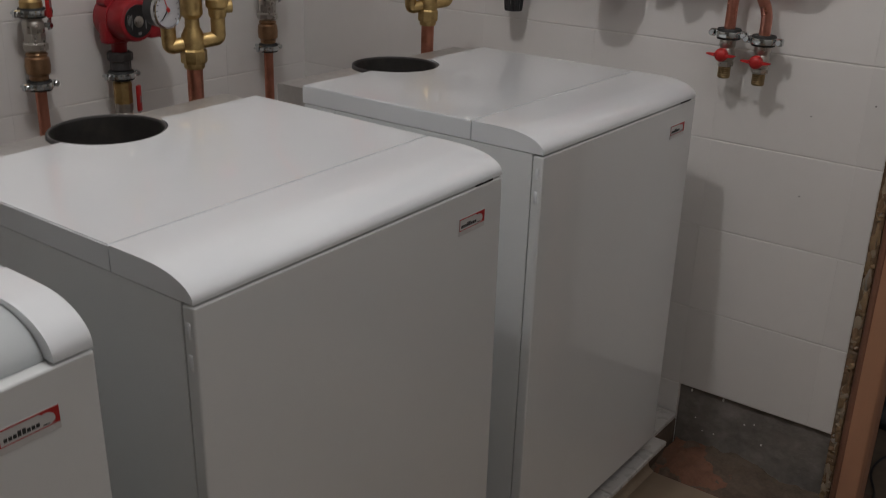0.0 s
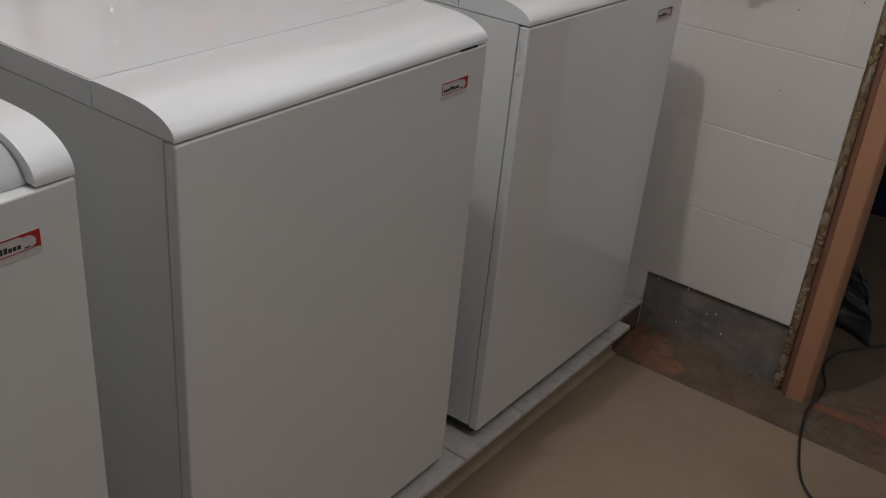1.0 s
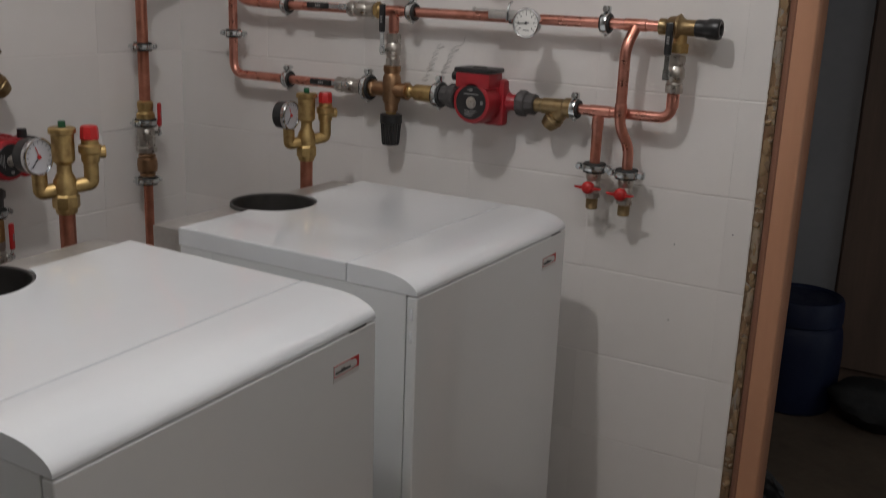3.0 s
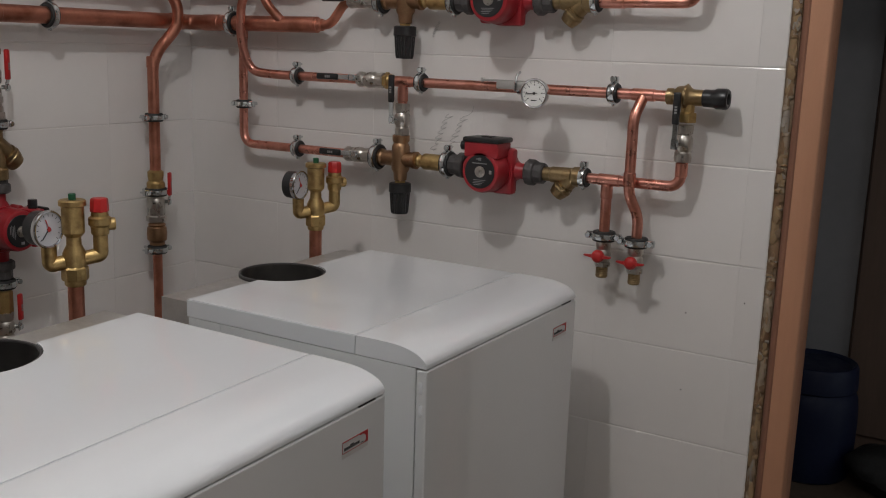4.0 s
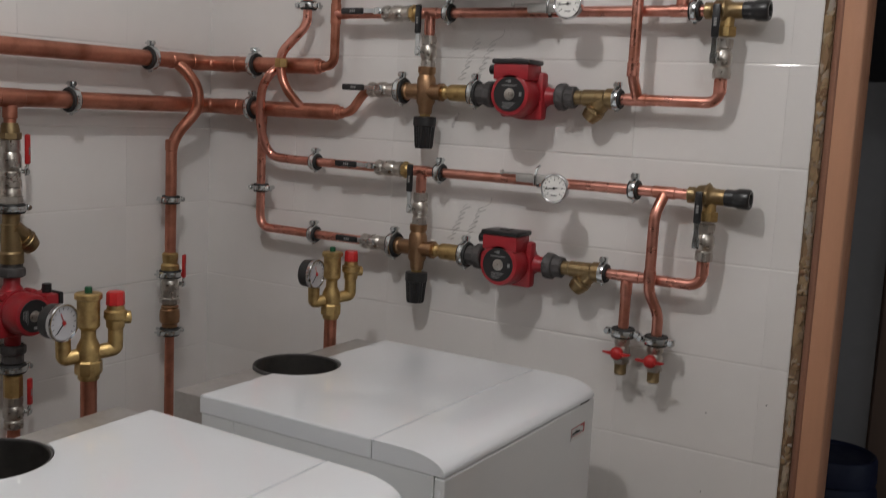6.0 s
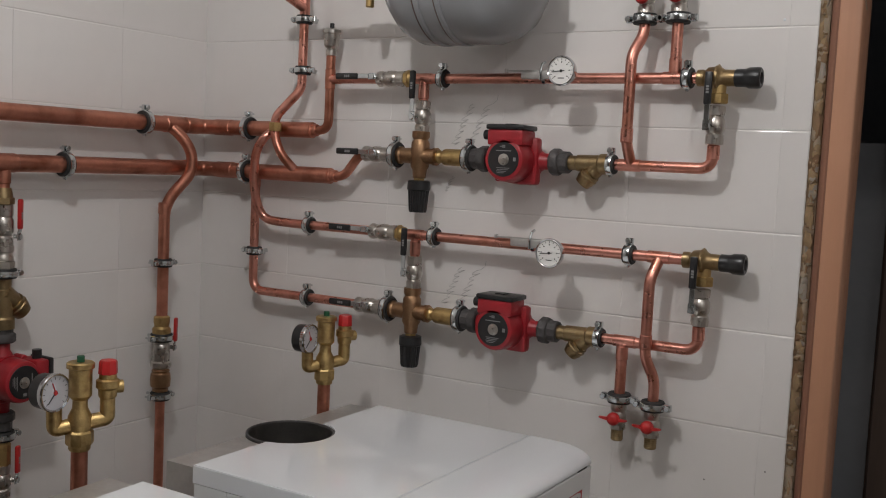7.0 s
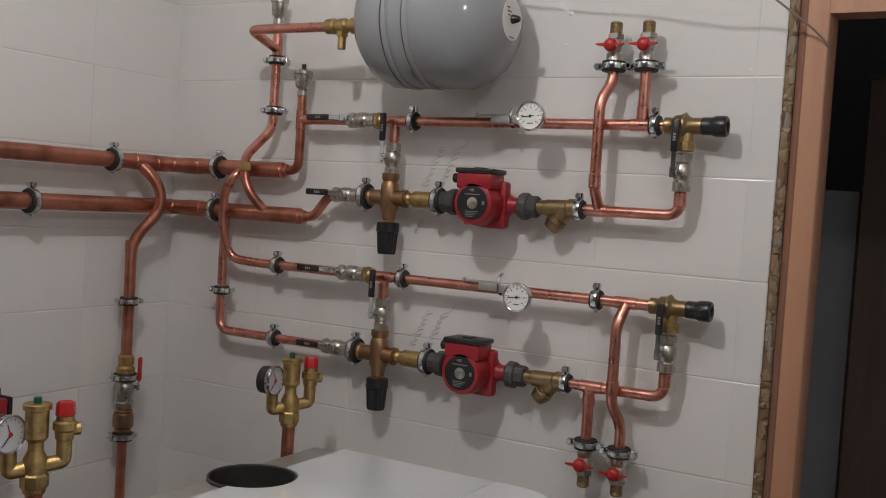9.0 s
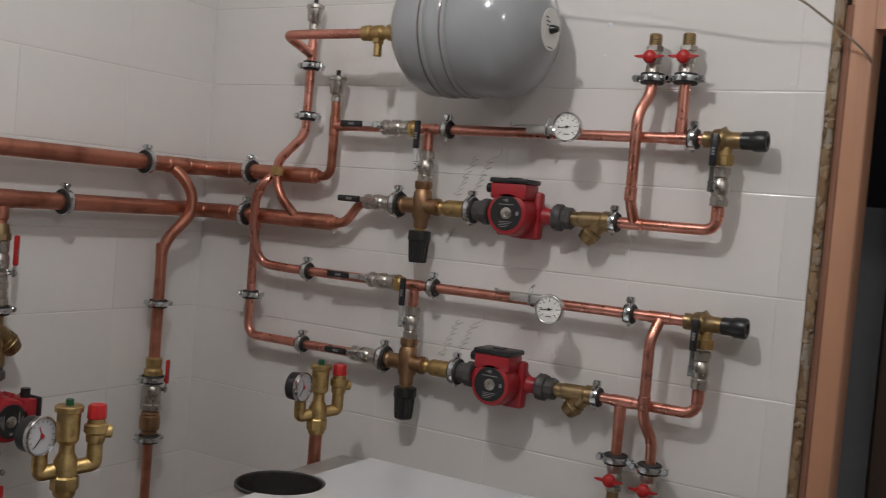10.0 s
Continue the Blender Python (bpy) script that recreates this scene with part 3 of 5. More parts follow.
# leads by the door
bm = B()
tube(bm, [(2.30, 1.0, 0.021), (1.95, 0.72, 0.021), (1.73, 0.43, 0.021), (1.645, 0.30, 0.021), (1.638, 0.20, 0.024), (1.685, 0.09, 0.034), (1.674, -0.03, 0.045), (1.698, -0.149, 0.040), (1.735, -0.262, 0.0395), (1.768, -0.323, 0.0395), (1.86, -0.385, 0.0395), (2.1, -0.45, 0.0395)], 0.0030, 8, 0.06)
solid("floor_cable", bm, CABLE, "thin black cable trailing over the threshold", "cable")
bm = B()
tube(bm, [(0.80, -0.40, CEIL), (0.84, -0.30, 2.45), (0.93, -0.19, 2.12), (1.025, -0.150, 2.024), (1.123, -0.146, 2.012), (1.192, -0.144, 2.001), (1.259, -0.142, 1.994), (1.324, -0.140, 1.983), (1.389, -0.133, 1.969), (1.451, -0.138, 1.961), (1.505, -0.138, 1.963), (1.548, -0.122, 1.947), (1.592, -0.088, 1.914), (1.632, -0.050, 1.884), (1.6555, -0.022, 1.861), (1.6600, -0.008, 1.846), (1.6620, 0.004, 1.828)], 0.0021, 8, 0.03)
solid("hanging_cable", bm, CABLE_PALE, "pale brown cable hanging across the door frame", "cable")

# ---- boiler-wall and manifold-wall tiles ----
tile_data = {}


def tile_mesh(w, h):
    key = (round(w, 4), round(h, 4))
    if key not in tile_data:
        bm = B()
        r, d, top = 0.006, 0.0020, math.sin(radians(30))
        low = [(r - r * math.cos(radians(q)), r * (top - math.sin(radians(q)))) for q in (30, 26, 22, 18, 14, 10, 6, 2, 0)]
        prof = [(d, 0)] + low + [(y, h - z) for y, z in reversed(low)] + [(d, h)]
        ends = [[bm.verts.new((x, y, z)) for y, z in prof] for x in (0, w)]
        for k in range(len(prof) - 1):
            bm.faces.new((ends[0][k], ends[1][k], ends[1][k + 1], ends[0][k + 1]))
        for ring in ends:
            bm.faces.new(ring)
        tile_data[key] = finish("tile", bm, TILE, sharp=0.05)
    return tile_data[key]


def tile_wall(wall, x_joint, x_lo, x_hi, z_lo, z_hi, m):
    gx, gz = 0.00025, 0.0012
    k0 = math.floor((x_lo - x_joint) / TW)
    k1 = math.ceil((x_hi - x_joint) / TW)
    for k in range(k0, k1):
        a, b = max(x_lo, x_joint + k * TW), min(x_hi, x_joint + (k + 1) * TW)
        if b - a < 0.012:
            continue
        for r in range(math.floor((z_lo - TILE_Z0) / TH), math.ceil((z_hi - TILE_Z0) / TH)):
            c, d = max(z_lo, TILE_Z0 + r * TH), min(z_hi, TILE_Z0 + (r + 1) * TH)
            if d - c < 0.012 or (a > 1.20 and d < TILE_Z0 + 0.01 and m is I4):
                continue
            t = new("tile", tile_mesh(b - a - gx, d - c - gz))
            t.parent = wall
            tilt = Matrix.Rotation(random.gauss(0, 0.0012), 4, "X") @ Matrix.Rotation(random.gauss(0, 0.0007), 4, "Z")
            t.matrix_basis = m @ Matrix.Translation((a + gx / 2, random.uniform(-0.0001, 0.0001), c + gz / 2)) @ tilt


# ---- fittings: each builder works round the pipe's axis, the wall on its +y side ----
R22, R28, R42 = 0.0112, 0.0142, 0.0195
PY = -0.05   # pipes' axis in front of the wall


def clamp(m, r, along="x", ears="z", group="pipe clamps"):
    """Two-part zinc clamp with a rubber lining and a stud to the wall."""
    c = thing("pipe_clamp", "bright zinc pipe clamp with a black rubber lining", "pipe clamp", m, group)
    L = AX[along] @ Matrix.Translation((0, 0, -0.0105))
    part("rubber_lining", lathe(B(), L, [(0, r), (0, r + 0.0075), (0.003, r + 0.0092), (0.018, r + 0.0092), (0.021, r + 0.0075), (0.021, r)], 24), RUBBER, c)
    L = AX[along] @ Matrix.Translation((0, 0, -0.0068))
    band = part("band", lathe(B(), L, [(0, r + 0.0085), (0.001, r + 0.0114), (0.004, r + 0.0120), (0.0096, r + 0.0120), (0.0126, r + 0.0114), (0.0136, r + 0.0085)], 24), ZINC_BRIGHT, c)
    for s in (1, -1):
        e = Vector((0, 0, 1)) if ears == "z" else Vector((1, 0, 0))
        p = e * s * (r + 0.016)
        bm = B()
        if s < 0 and ears == "z" and r < 0.03 and along == "x":
            rod(bm, Matrix.Translation(e * s * (r + 0.0125) + Vector((0, -0.005, 0))) @ AX["y"], 0.010, 0.0032, 10)
            part("hinge", bm, ZINC_BRIGHT, c)
            continue
        size = Vector((0.0075, 0.0055, 0.0075))
        box(bm, p - size, p + size, 0.0015)
        part("ear", bm, ZINC_BRIGHT, c)
        rod_bm = B()
        rod(rod_bm, Matrix.Translation(p + Vector((0, -0.012, 0)) + e * s * 0.0015) @ AX["y"], 0.03, 0.0028, 8)
        rod(rod_bm, Matrix.Translation(p + Vector((0, -0.0135, 0)) + e * s * 0.0015) @ AX["y"], 0.005, 0.0062, 10)
        part("screw", rod_bm, ZINC_BRIGHT, c)
    part("wall_stud", rod(B(), at(0, r + 0.008, 0, "y"), max(0.004, -PY - r - 0.009), 0.004, 8), ZINC_BRIGHT, c)
    return c


def copper(name, label, runs, material=None, sleeves=()):
    """runs: (points, radius, bend radius). sleeves: (place, axis, radius, length)."""
    p = thing(name, label, "pipe", group="copper pipework")
    for pts, r, br in runs:
        part("pipe_run", tube(B(), pts, r, 16, br), material or COPPER, p)
    for (x, y, z), ax, r, ln in sleeves:
        part("sleeve", rod(B(), at(x, y, z, ax) @ Matrix.Translation((0, 0, -ln / 2)), ln, r + 0.0014, 16, 0.002), material or COPPER, p)
    return p


def lever(parent, m, length=0.104, material=None, begin=0.040):
    """A lever with a sleeve, lying along local +x from the stem at the origin, in front (-y)."""
    bm = B()
    rod(bm, m @ at(0, -0.026, 0, "y"), 0.014, 0.005, 10)
    hexnut(bm, m @ at(0, -0.029, 0, "y"), 0.005, 0.0075)
    box(bm, (-0.009, -0.0255, -0.0075), (0.012, -0.023, 0.0075), 0.001, 1, m)
    box(bm, (0.010, -0.0275, -0.0055), (begin + 0.004, -0.0245, 0.0055), 0.001, 1, m)
    part("lever_neck", bm, ZINC_BRIGHT, parent, "bright steel lever")
    bm = B()
    box(bm, (begin, -0.031, -0.0075), (length, -0.0225, 0.0075), 0.0035, 2, m)
    grip = part("grip", bm, material or BLACK, parent, "plastic lever grip")
    bm = B()
    for k in range(3):
        box(bm, (begin + 0.022 + k * 0.0055, -0.0316, -0.0028), (begin + 0.026 + k * 0.0055, -0.0308, 0.0028), 0, 1, m)
    part("marking", bm, PLATE_MARK, grip, "pale embossed marking")


def ball_valve(m, along, lever_m, label, grip=None, r=R22, tail=True, size=1.0, group="ball valves", reach=(0.040, 0.104)):
    v = thing("ball_valve", label, "valve", m, group)
    A = AX[along]
    s = size
    prof = [(-0.036 * s, r + 0.001), (-0.036 * s, r + 0.006), (-0.020 * s, r + 0.006), (-0.017 * s, r + 0.003), (-0.009 * s, r + 0.0078), (0.009 * s, r + 0.0078), (0.016 * s, r + 0.004), (0.019 * s, r + 0.0062), (0.036 * s, r + 0.0062), (0.036 * s, r + 0.001)]
    part("body", lathe(B(), A, prof, 20), NICKEL, v)
    for e in (-0.038, 0.024):
        part("hex_end", hexnut(B(), A @ Matrix.Translation((0, 0, e * s)), 0.014 * s, r + 0.0072), NICKEL, v)
    if tail:
        bm = B()
        hexnut(bm, A @ Matrix.Translation((0, 0, 0.039 * s)), 0.012 * s, r + 0.0085)
        lathe(bm, A, [(0.051 * s, r + 0.006), (0.060 * s, r + 0.004), (0.064 * s, r + 0.001)], 16)
        part("compression_nut", bm, BRASS, v, "brass compression nut")
    lever(v, lever_m, reach[1], grip, reach[0])
    return v


def pump(m, label, group="circulation pumps"):
    """Flow along local x, the motor towards -y, the terminal box above."""
    p = thing("circulation_pump", label, "pump", m, group)
    bm = B()
    lathe(bm, at(0, 0.030, 0, "-y"), [(0, 0.030), (0.004, 0.044), (0.014, 0.051), (0.040, 0.052), (0.052, 0.050), (0.060, 0.050), (0.060, 0.040)], 36)
    lathe(bm, AX["x"], [(-0.088, 0.0165), (-0.086, 0.0175), (-0.060, 0.0175), (-0.045, 0.026), (-0.02, 0.034), (0.02, 0.034), (0.045, 0.026), (0.060, 0.0175), (0.086, 0.0175), (0.088, 0.0165)], 24)
    for a in (45, 135, 225, 315):
        x, z = 0.054 * math.cos(radians(a)), 0.054 * math.sin(radians(a))
        rod(bm, at(x, 0.004, z, "-y"), 0.03, 0.0095, 12)
    box(bm, (0.0, -0.028, -0.052), (0.054, 0.0, 0.050), 0.008, 2)
    part("volute", bm, RED, p)
    bm = B()
    lathe(bm, at(0, -0.028, 0, "-y"), [(0, 0.047), (0.004, 0.0485), (0.030, 0.0475), (0.042, 0.0465), (0.048, 0.044), (0.050, 0.0405), (0.050, 0.0)], 40)
    motor = part("motor", bm, RED, p)
    part("face_plate", lathe(B(), at(0, -0.0775, 0, "-y"), [(0, 0.0365), (0.0015, 0.0365), (0.002, 0.036), (0.002, 0)], 40), BLACK, motor, "black round face plate")
    bm = B()
    lathe(bm, at(0.001, -0.0790, 0, "-y"), [(0, 0.0125), (0.001, 0.0125), (0.0015, 0.0098), (0.004, 0.0092), (0.0045, 0.0080), (0.0045, 0)], 20)
    part("vent_screw", bm, NICKEL, motor, "nickelled vent screw")
    bm = B()
    box(bm, (-0.018, -0.0802, 0.0175), (0.018, -0.0793, 0.0195))
    for k in range(4):
        box(bm, (-0.015 + 0.002 * (k % 2), -0.0802, -0.0185 - 0.0035 * k), (0.016 - 0.004 * k, -0.0793, -0.0172 - 0.0035 * k))
    for s, t in ((1, 1), (1, -1)):
        box(bm, (-0.006, -0.0802, 0.0265), (0.0, -0.0793, 0.0285), 0, 1, Matrix.Translation((0.003 * t, 0, 0)) @ Matrix.Rotation(0, 4, "Y"))
    box(bm, (-0.0035, -0.0802, 0.0245), (0.0035, -0.0793, 0.0305))
    box(bm, (0.024, -0.0802, -0.003), (0.030, -0.0793, 0.005))
    part("plate_marks", bm, PLATE_MARK, motor, "pale marks on the plate")
    bm = B()
    box(bm, (-0.042, -0.078, 0.030), (0.042, -0.014, 0.064), 0.005, 2)
    tbox = part("terminal_box", bm, RED, p)
    bm = B()
    box(bm, (-0.045, -0.081, 0.063), (0.045, -0.011, 0.074), 0.004, 2)
    box(bm, (-0.012, -0.058, 0.073), (0.014, -0.034, 0.0765), 0.002)
    part("box_cover", bm, BLACK, tbox, "black terminal cover")
    bm = B()
    rod(bm, at(-0.062, -0.050, 0.052, "x"), 0.022, 0.0105, 16)
    part("cable_gland", bm, BLACK, tbox, "black cable gland")
    for s in (1, -1):
        bm = B()
        lathe(bm, AX["x"] @ Matrix.Translation((0, 0, s * 0.098 - 0.021)), [(0, 0.021), (0.002, 0.0232), (0.020, 0.0236), (0.022, 0.0275), (0.025, 0.0290), (0.039, 0.0290), (0.042, 0.026)] if s < 0 else [(0, 0.026), (0.003, 0.0290), (0.017, 0.0290), (0.020, 0.0275), (0.022, 0.0236), (0.040, 0.0232), (0.042, 0.021)], 10)
        part("union_nut", bm, CAST_GREY, p, "dark cast union nut")
    return p


def strainer(m, label="brass angled strainer with a ribbed cap", flip=1):
    """Flow along x, leg slanting down towards -x (flip 1)."""
    s = thing("strainer", label, "strainer", m, "strainers")
    bm = B()
    lathe(bm, AX["x"], [(-0.048, 0.012), (-0.048, 0.0155), (-0.030, 0.0155), (-0.028, 0.0175), (0.020, 0.0185), (0.024, 0.0215), (0.042, 0.0215), (0.044, 0.014)], 16)
    part("body", bm, BRASS_DULL, s)
    L = Matrix.Rotation(radians(180 + 42 * flip), 4, "Y")
    bm = B()
    lathe(bm, Matrix.Translation((0.024 * flip, 0, 0.002)) @ L, [(0, 0.0185), (0.026, 0.0185), (0.030, 0.0175), (0.031, 0.0208), (0.050, 0.0200), (0.054, 0.0180), (0.060, 0.0165), (0.062, 0.0)], 16)
    leg = part("leg", bm, BRASS_DULL, s)
    part("cap_ridge", lathe(B(), Matrix.Translation((0.024 * flip, 0, 0.002)) @ L, [(0.037, 0.0200), (0.039, 0.0218), (0.042, 0.0218), (0.044, 0.0200)], 16), BRASS_DULL, leg)
    bm = B()
    rod(bm, at(-0.068, 0, 0, "x"), 0.022, 0.0145, 14)
    hexnut(bm, at(-0.058, 0, 0, "x"), 0.012, 0.0185)
    part("nipple", bm, BRONZE, s)
    return s


def mixing_valve(m):
    v = thing("mixing_valve", "bronze four-port mixing valve with a black ribbed knob", "valve", m, "mixing valves")
    bm = B()
    lathe(bm, at(0, 0, -0.052), [(0, 0.011), (0.002, 0.015), (0.020, 0.017), (0.028, 0.0215), (0.060, 0.0225), (0.082, 0.021), (0.090, 0.0175), (0.096, 0.0205), (0.108, 0.0205), (0.110, 0.016)], 24)
    lathe(bm, at(-0.062, 0, 0, "x"), [(0, 0.016), (0.002, 0.0205), (0.012, 0.0205), (0.016, 0.0175), (0.040, 0.0185), (0.084, 0.0185), (0.098, 0.0175), (0.100, 0.0205), (0.108, 0.0205), (0.110, 0.015)], 24)
    part("body", bm, BRONZE, v)
    bm = B()
    lathe(bm, at(0.046, 0, 0, "x"), [(0, 0.014), (0.008, 0.0155), (0.012, 0.013), (0.018, 0.013), (0.020, 0.0175), (0.024, 0.019), (0.070, 0.019), (0.072, 0.016)], 24)
    part("brass_tail", bm, BRASS, v, "yellow brass tail piece")
    part("brass_nipple", rod(B(), at(0, 0, 0.056), 0.024, 0.0135, 20), BRASS, v, "yellow brass nipple")
    part("spindle_nut", hexnut(B(), at(0, 0, -0.058), 0.010, 0.0135), BRASS, v, "yellow brass spindle nut")
    bm = B()
    n = 40
    prof = [(-0.056, 0.021), (-0.058, 0.0262), (-0.078, 0.0268), (-0.080, 0.0245), (-0.124, 0.0212), (-0.130, 0.0195), (-0.131, 0.0)]
    rings = []
    for a, r in prof:
        if r == 0:
            rings.append([bm.verts.new((0, 0, a))])
            continue
        rings.append([bm.verts.new(((r - (0.0018 if (k % 2 and a < -0.079) else 0)) * math.cos(k * math.tau / n), (r - (0.0018 if (k % 2 and a < -0.079) else 0)) * math.sin(k * math.tau / n), a)) for k in range(n)])
    for p, q in zip(rings, rings[1:]):
        for k in range(n):
            j = (k + 1) % n
            bm.faces.new((p[k], p[j], q[j], q[k]) if len(q) > 1 else (p[k], p[j], q[0]))
    bm.faces.new(rings[0][::-1])
    part("knob", bm, BLACK, v, "black ribbed adjusting knob")
    return v


def dial(parent, m, r, needle, face_label, ticks=12, sweep=300, start=240, red=False):
    """A round dial whose front looks along local +z of m."""
    part("bezel", lathe(B(), m, [(-0.016, r * 0.55), (-0.012, r * 0.97), (-0.003, r * 1.02), (0.001, r * 1.04), (0.0035, r * 1.01), (0.0045, r * 0.96), (0.0035, r * 0.91), (0.0005, r * 0.885), (0.0005, 0)], 44), CHROME if not red else BLACK, parent, "polished bezel" if not red else "black gauge case")
    part("dial_face", lathe(B(), m, [(0.0006, r * 0.89), (0.0012, r * 0.89), (0.0012, 0)], 44), DIAL, parent, face_label)
    bm = B()
    for k in range(ticks + 1):
        a = radians(start - sweep * k / ticks)
        R = m @ Matrix.Rotation(a, 4, "Z")
        box(bm, (r * 0.70, -0.0005, 0.0013), (r * 0.83, 0.0005, 0.0016), 0, 1, R)
        if k % 2 == 0:
            box(bm, (r * 0.54, -0.0011, 0.0013), (r * 0.64, 0.0011, 0.0016), 0, 1, R)
    box(bm, (-r * 0.22, -r * 0.52, 0.0013), (r * 0.22, -r * 0.46, 0.0016), 0, 1, m)
    part("scale", bm, INK, parent, "dark scale marks")
    bm = B()
    R = m @ Matrix.Rotation(radians(needle), 4, "Z")
    box(bm, (-r * 0.25, -0.0008, 0.0018), (r * 0.70, 0.0008, 0.0024), 0, 1, R)
    rod(bm, m @ Matrix.Translation((0, 0, 0.0014)), 0.0016, r * 0.10, 12, 0.0003)
    part("needle", bm, INK, parent)
    if red:
        bm = B()
        box(bm, (-r * 0.10, -0.0009, 0.0025), (r * 0.55, 0.0009, 0.0029), 0, 1, m @ Matrix.Rotation(radians(105), 4, "Z"))
        box(bm, (-r * 0.10, -r * 0.18, 0.0025), (r * 0.14, r * 0.16, 0.0031), 0, 1, m)
        part("red_pointer", bm, RED_PLASTIC, parent)
    return parent


def thermometer(m, dz):
    t = thing("strap_thermometer", "round white thermometer with a chrome rim strapped to a copper pipe", "thermometer", m, "thermometers")
    dial(t, at(0.014, -0.075, dz, "-y"), 0.0300, 186, "white dial card", 12, 260, 220)
    bm = B()
    rod(bm, at(0.010, -0.064, dz, "y"), 0.050, 0.008, 14)
    hexnut(bm, at(0.010, -0.030, dz, "y"), 0.010, 0.0115)
    part("stem", bm, ZINC_BRIGHT, t)
    bm = B()
    box(bm, (-0.105, -0.024, -0.003), (-0.012, -0.0115, 0.015), 0.003, 2)
    box(bm, (-0.142, -0.019, 0.0125), (-0.03, -0.013, 0.0165), 0.0008)
    box(bm, (-0.146, -0.020, 0.0105), (-0.140, -0.012, 0.0195), 0.0008)
    part("contact_plate", bm, ZINC, t, "grey contact plate")
    bm = B()
    tube(bm, [(-0.056, -0.026, -0.006), (-0.056, -0.027, 0.012), (-0.056, -0.018, 0.030), (-0.056, -0.006, 0.034)], 0.003, 8, 0.012)
    lathe(bm, at(-0.060, 0, 0, "x"), [(0, 0.0125), (0, 0.0145), (0.008, 0.0145), (0.008, 0.0125)], 20)
    part("strap", bm, ZINC_BRIGHT, t)
    return t


def overflow_valve(m):
    v = thing("overflow_valve", "brass overflow valve with a black adjusting cap", "valve", m, "overflow valves")
    bm = B()
    lathe(bm, at(-0.035, 0, 0, "x"), [(0, 0.012), (0.002, 0.0165), (0.013, 0.0165), (0.016, 0.015), (0.023, 0.021), (0.036, 0.0225), (0.039, 0.025), (0.044, 0.025), (0.048, 0.020), (0.055, 0.0165), (0.078, 0.016), (0.080, 0.012)], 20)
    hexnut(bm, at(0.004, 0, 0, "x"), 0.006, 0.0265)
    part("body", bm, BRASS_DULL, v)
    bm = B()
    rod(bm, at(0.010, 0, -0.048), 0.04, 0.0135, 18)
    hexnut(bm, at(0.010, 0, -0.050), 0.020, 0.0185)
    part("outlet", bm, BRASS, v)
    bm = B()
    lathe(bm, at(0.040, 0, 0, "x"), [(0, 0.0160), (0.002, 0.0175), (0.016, 0.0175), (0.022, 0.0182), (0.026, 0.0204), (0.044, 0.0208), (0.048, 0.0200), (0.050, 0.0175), (0.0495, 0.0120), (0.042, 0.0105), (0.042, 0)], 16)
    part("cap", bm, BLACK, v, "black adjusting cap")
    return v


def drain_valve(m, up=1):
    """A small valve on a vertical pipe; up=1 opens upwards."""
    v = thing("drain_valve", "small nickelled valve with a red butterfly handle", "valve", m, "small drain valves")
    A = AX["z" if up > 0 else "-z"]
    bm = B()
    lathe(bm, A, [(-0.004, 0.011), (-0.002, 0.0165), (0.014, 0.0165), (0.018, 0.014), (0.026, 0.0168), (0.040, 0.0168), (0.046, 0.013)], 18)
    hexnut(bm, A @ Matrix.Translation((0, 0, 0.044)), 0.012, 0.0175)
    part("body", bm, NICKEL, v)
    bm = B()
    lathe(bm, A, [(0.055, 0.0125), (0.078, 0.0125), (0.080, 0.0105), (0.080, 0.008), (0.066, 0.008), (0.066, 0)], 18)
    for k in range(5):
        lathe(bm, A, [(0.058 + k * 0.004, 0.0122), (0.0595 + k * 0.004, 0.0132), (0.061 + k * 0.004, 0.0122)], 18)
    part("threaded_end", bm, BRASS_DULL, v, "threaded brass end")
    z = 0.030 * up
    bm = B()
    lathe(bm, at(0, -0.012, z, "-y"), [(0, 0.0080), (0.006, 0.0105), (0.011, 0.0135), (0.018, 0.0138), (0.023, 0.0115), (0.026, 0.0070), (0.027, 0)], 18)
    for s in (1, -1):
        extrude(bm, [(0.006 * s, z - 0.0045), (0.016 * s, z - 0.0032), (0.026 * s, z - 0.0016), (0.0305 * s, z), (0.030 * s, z + 0.0022), (0.024 * s, z + 0.0026), (0.016 * s, z + 0.0030), (0.006 * s, z + 0.0045)], -0.033, -0.027, "xz")
    part("butterfly_handle", bm, RED_PLASTIC, v, "red butterfly handle")
    return v


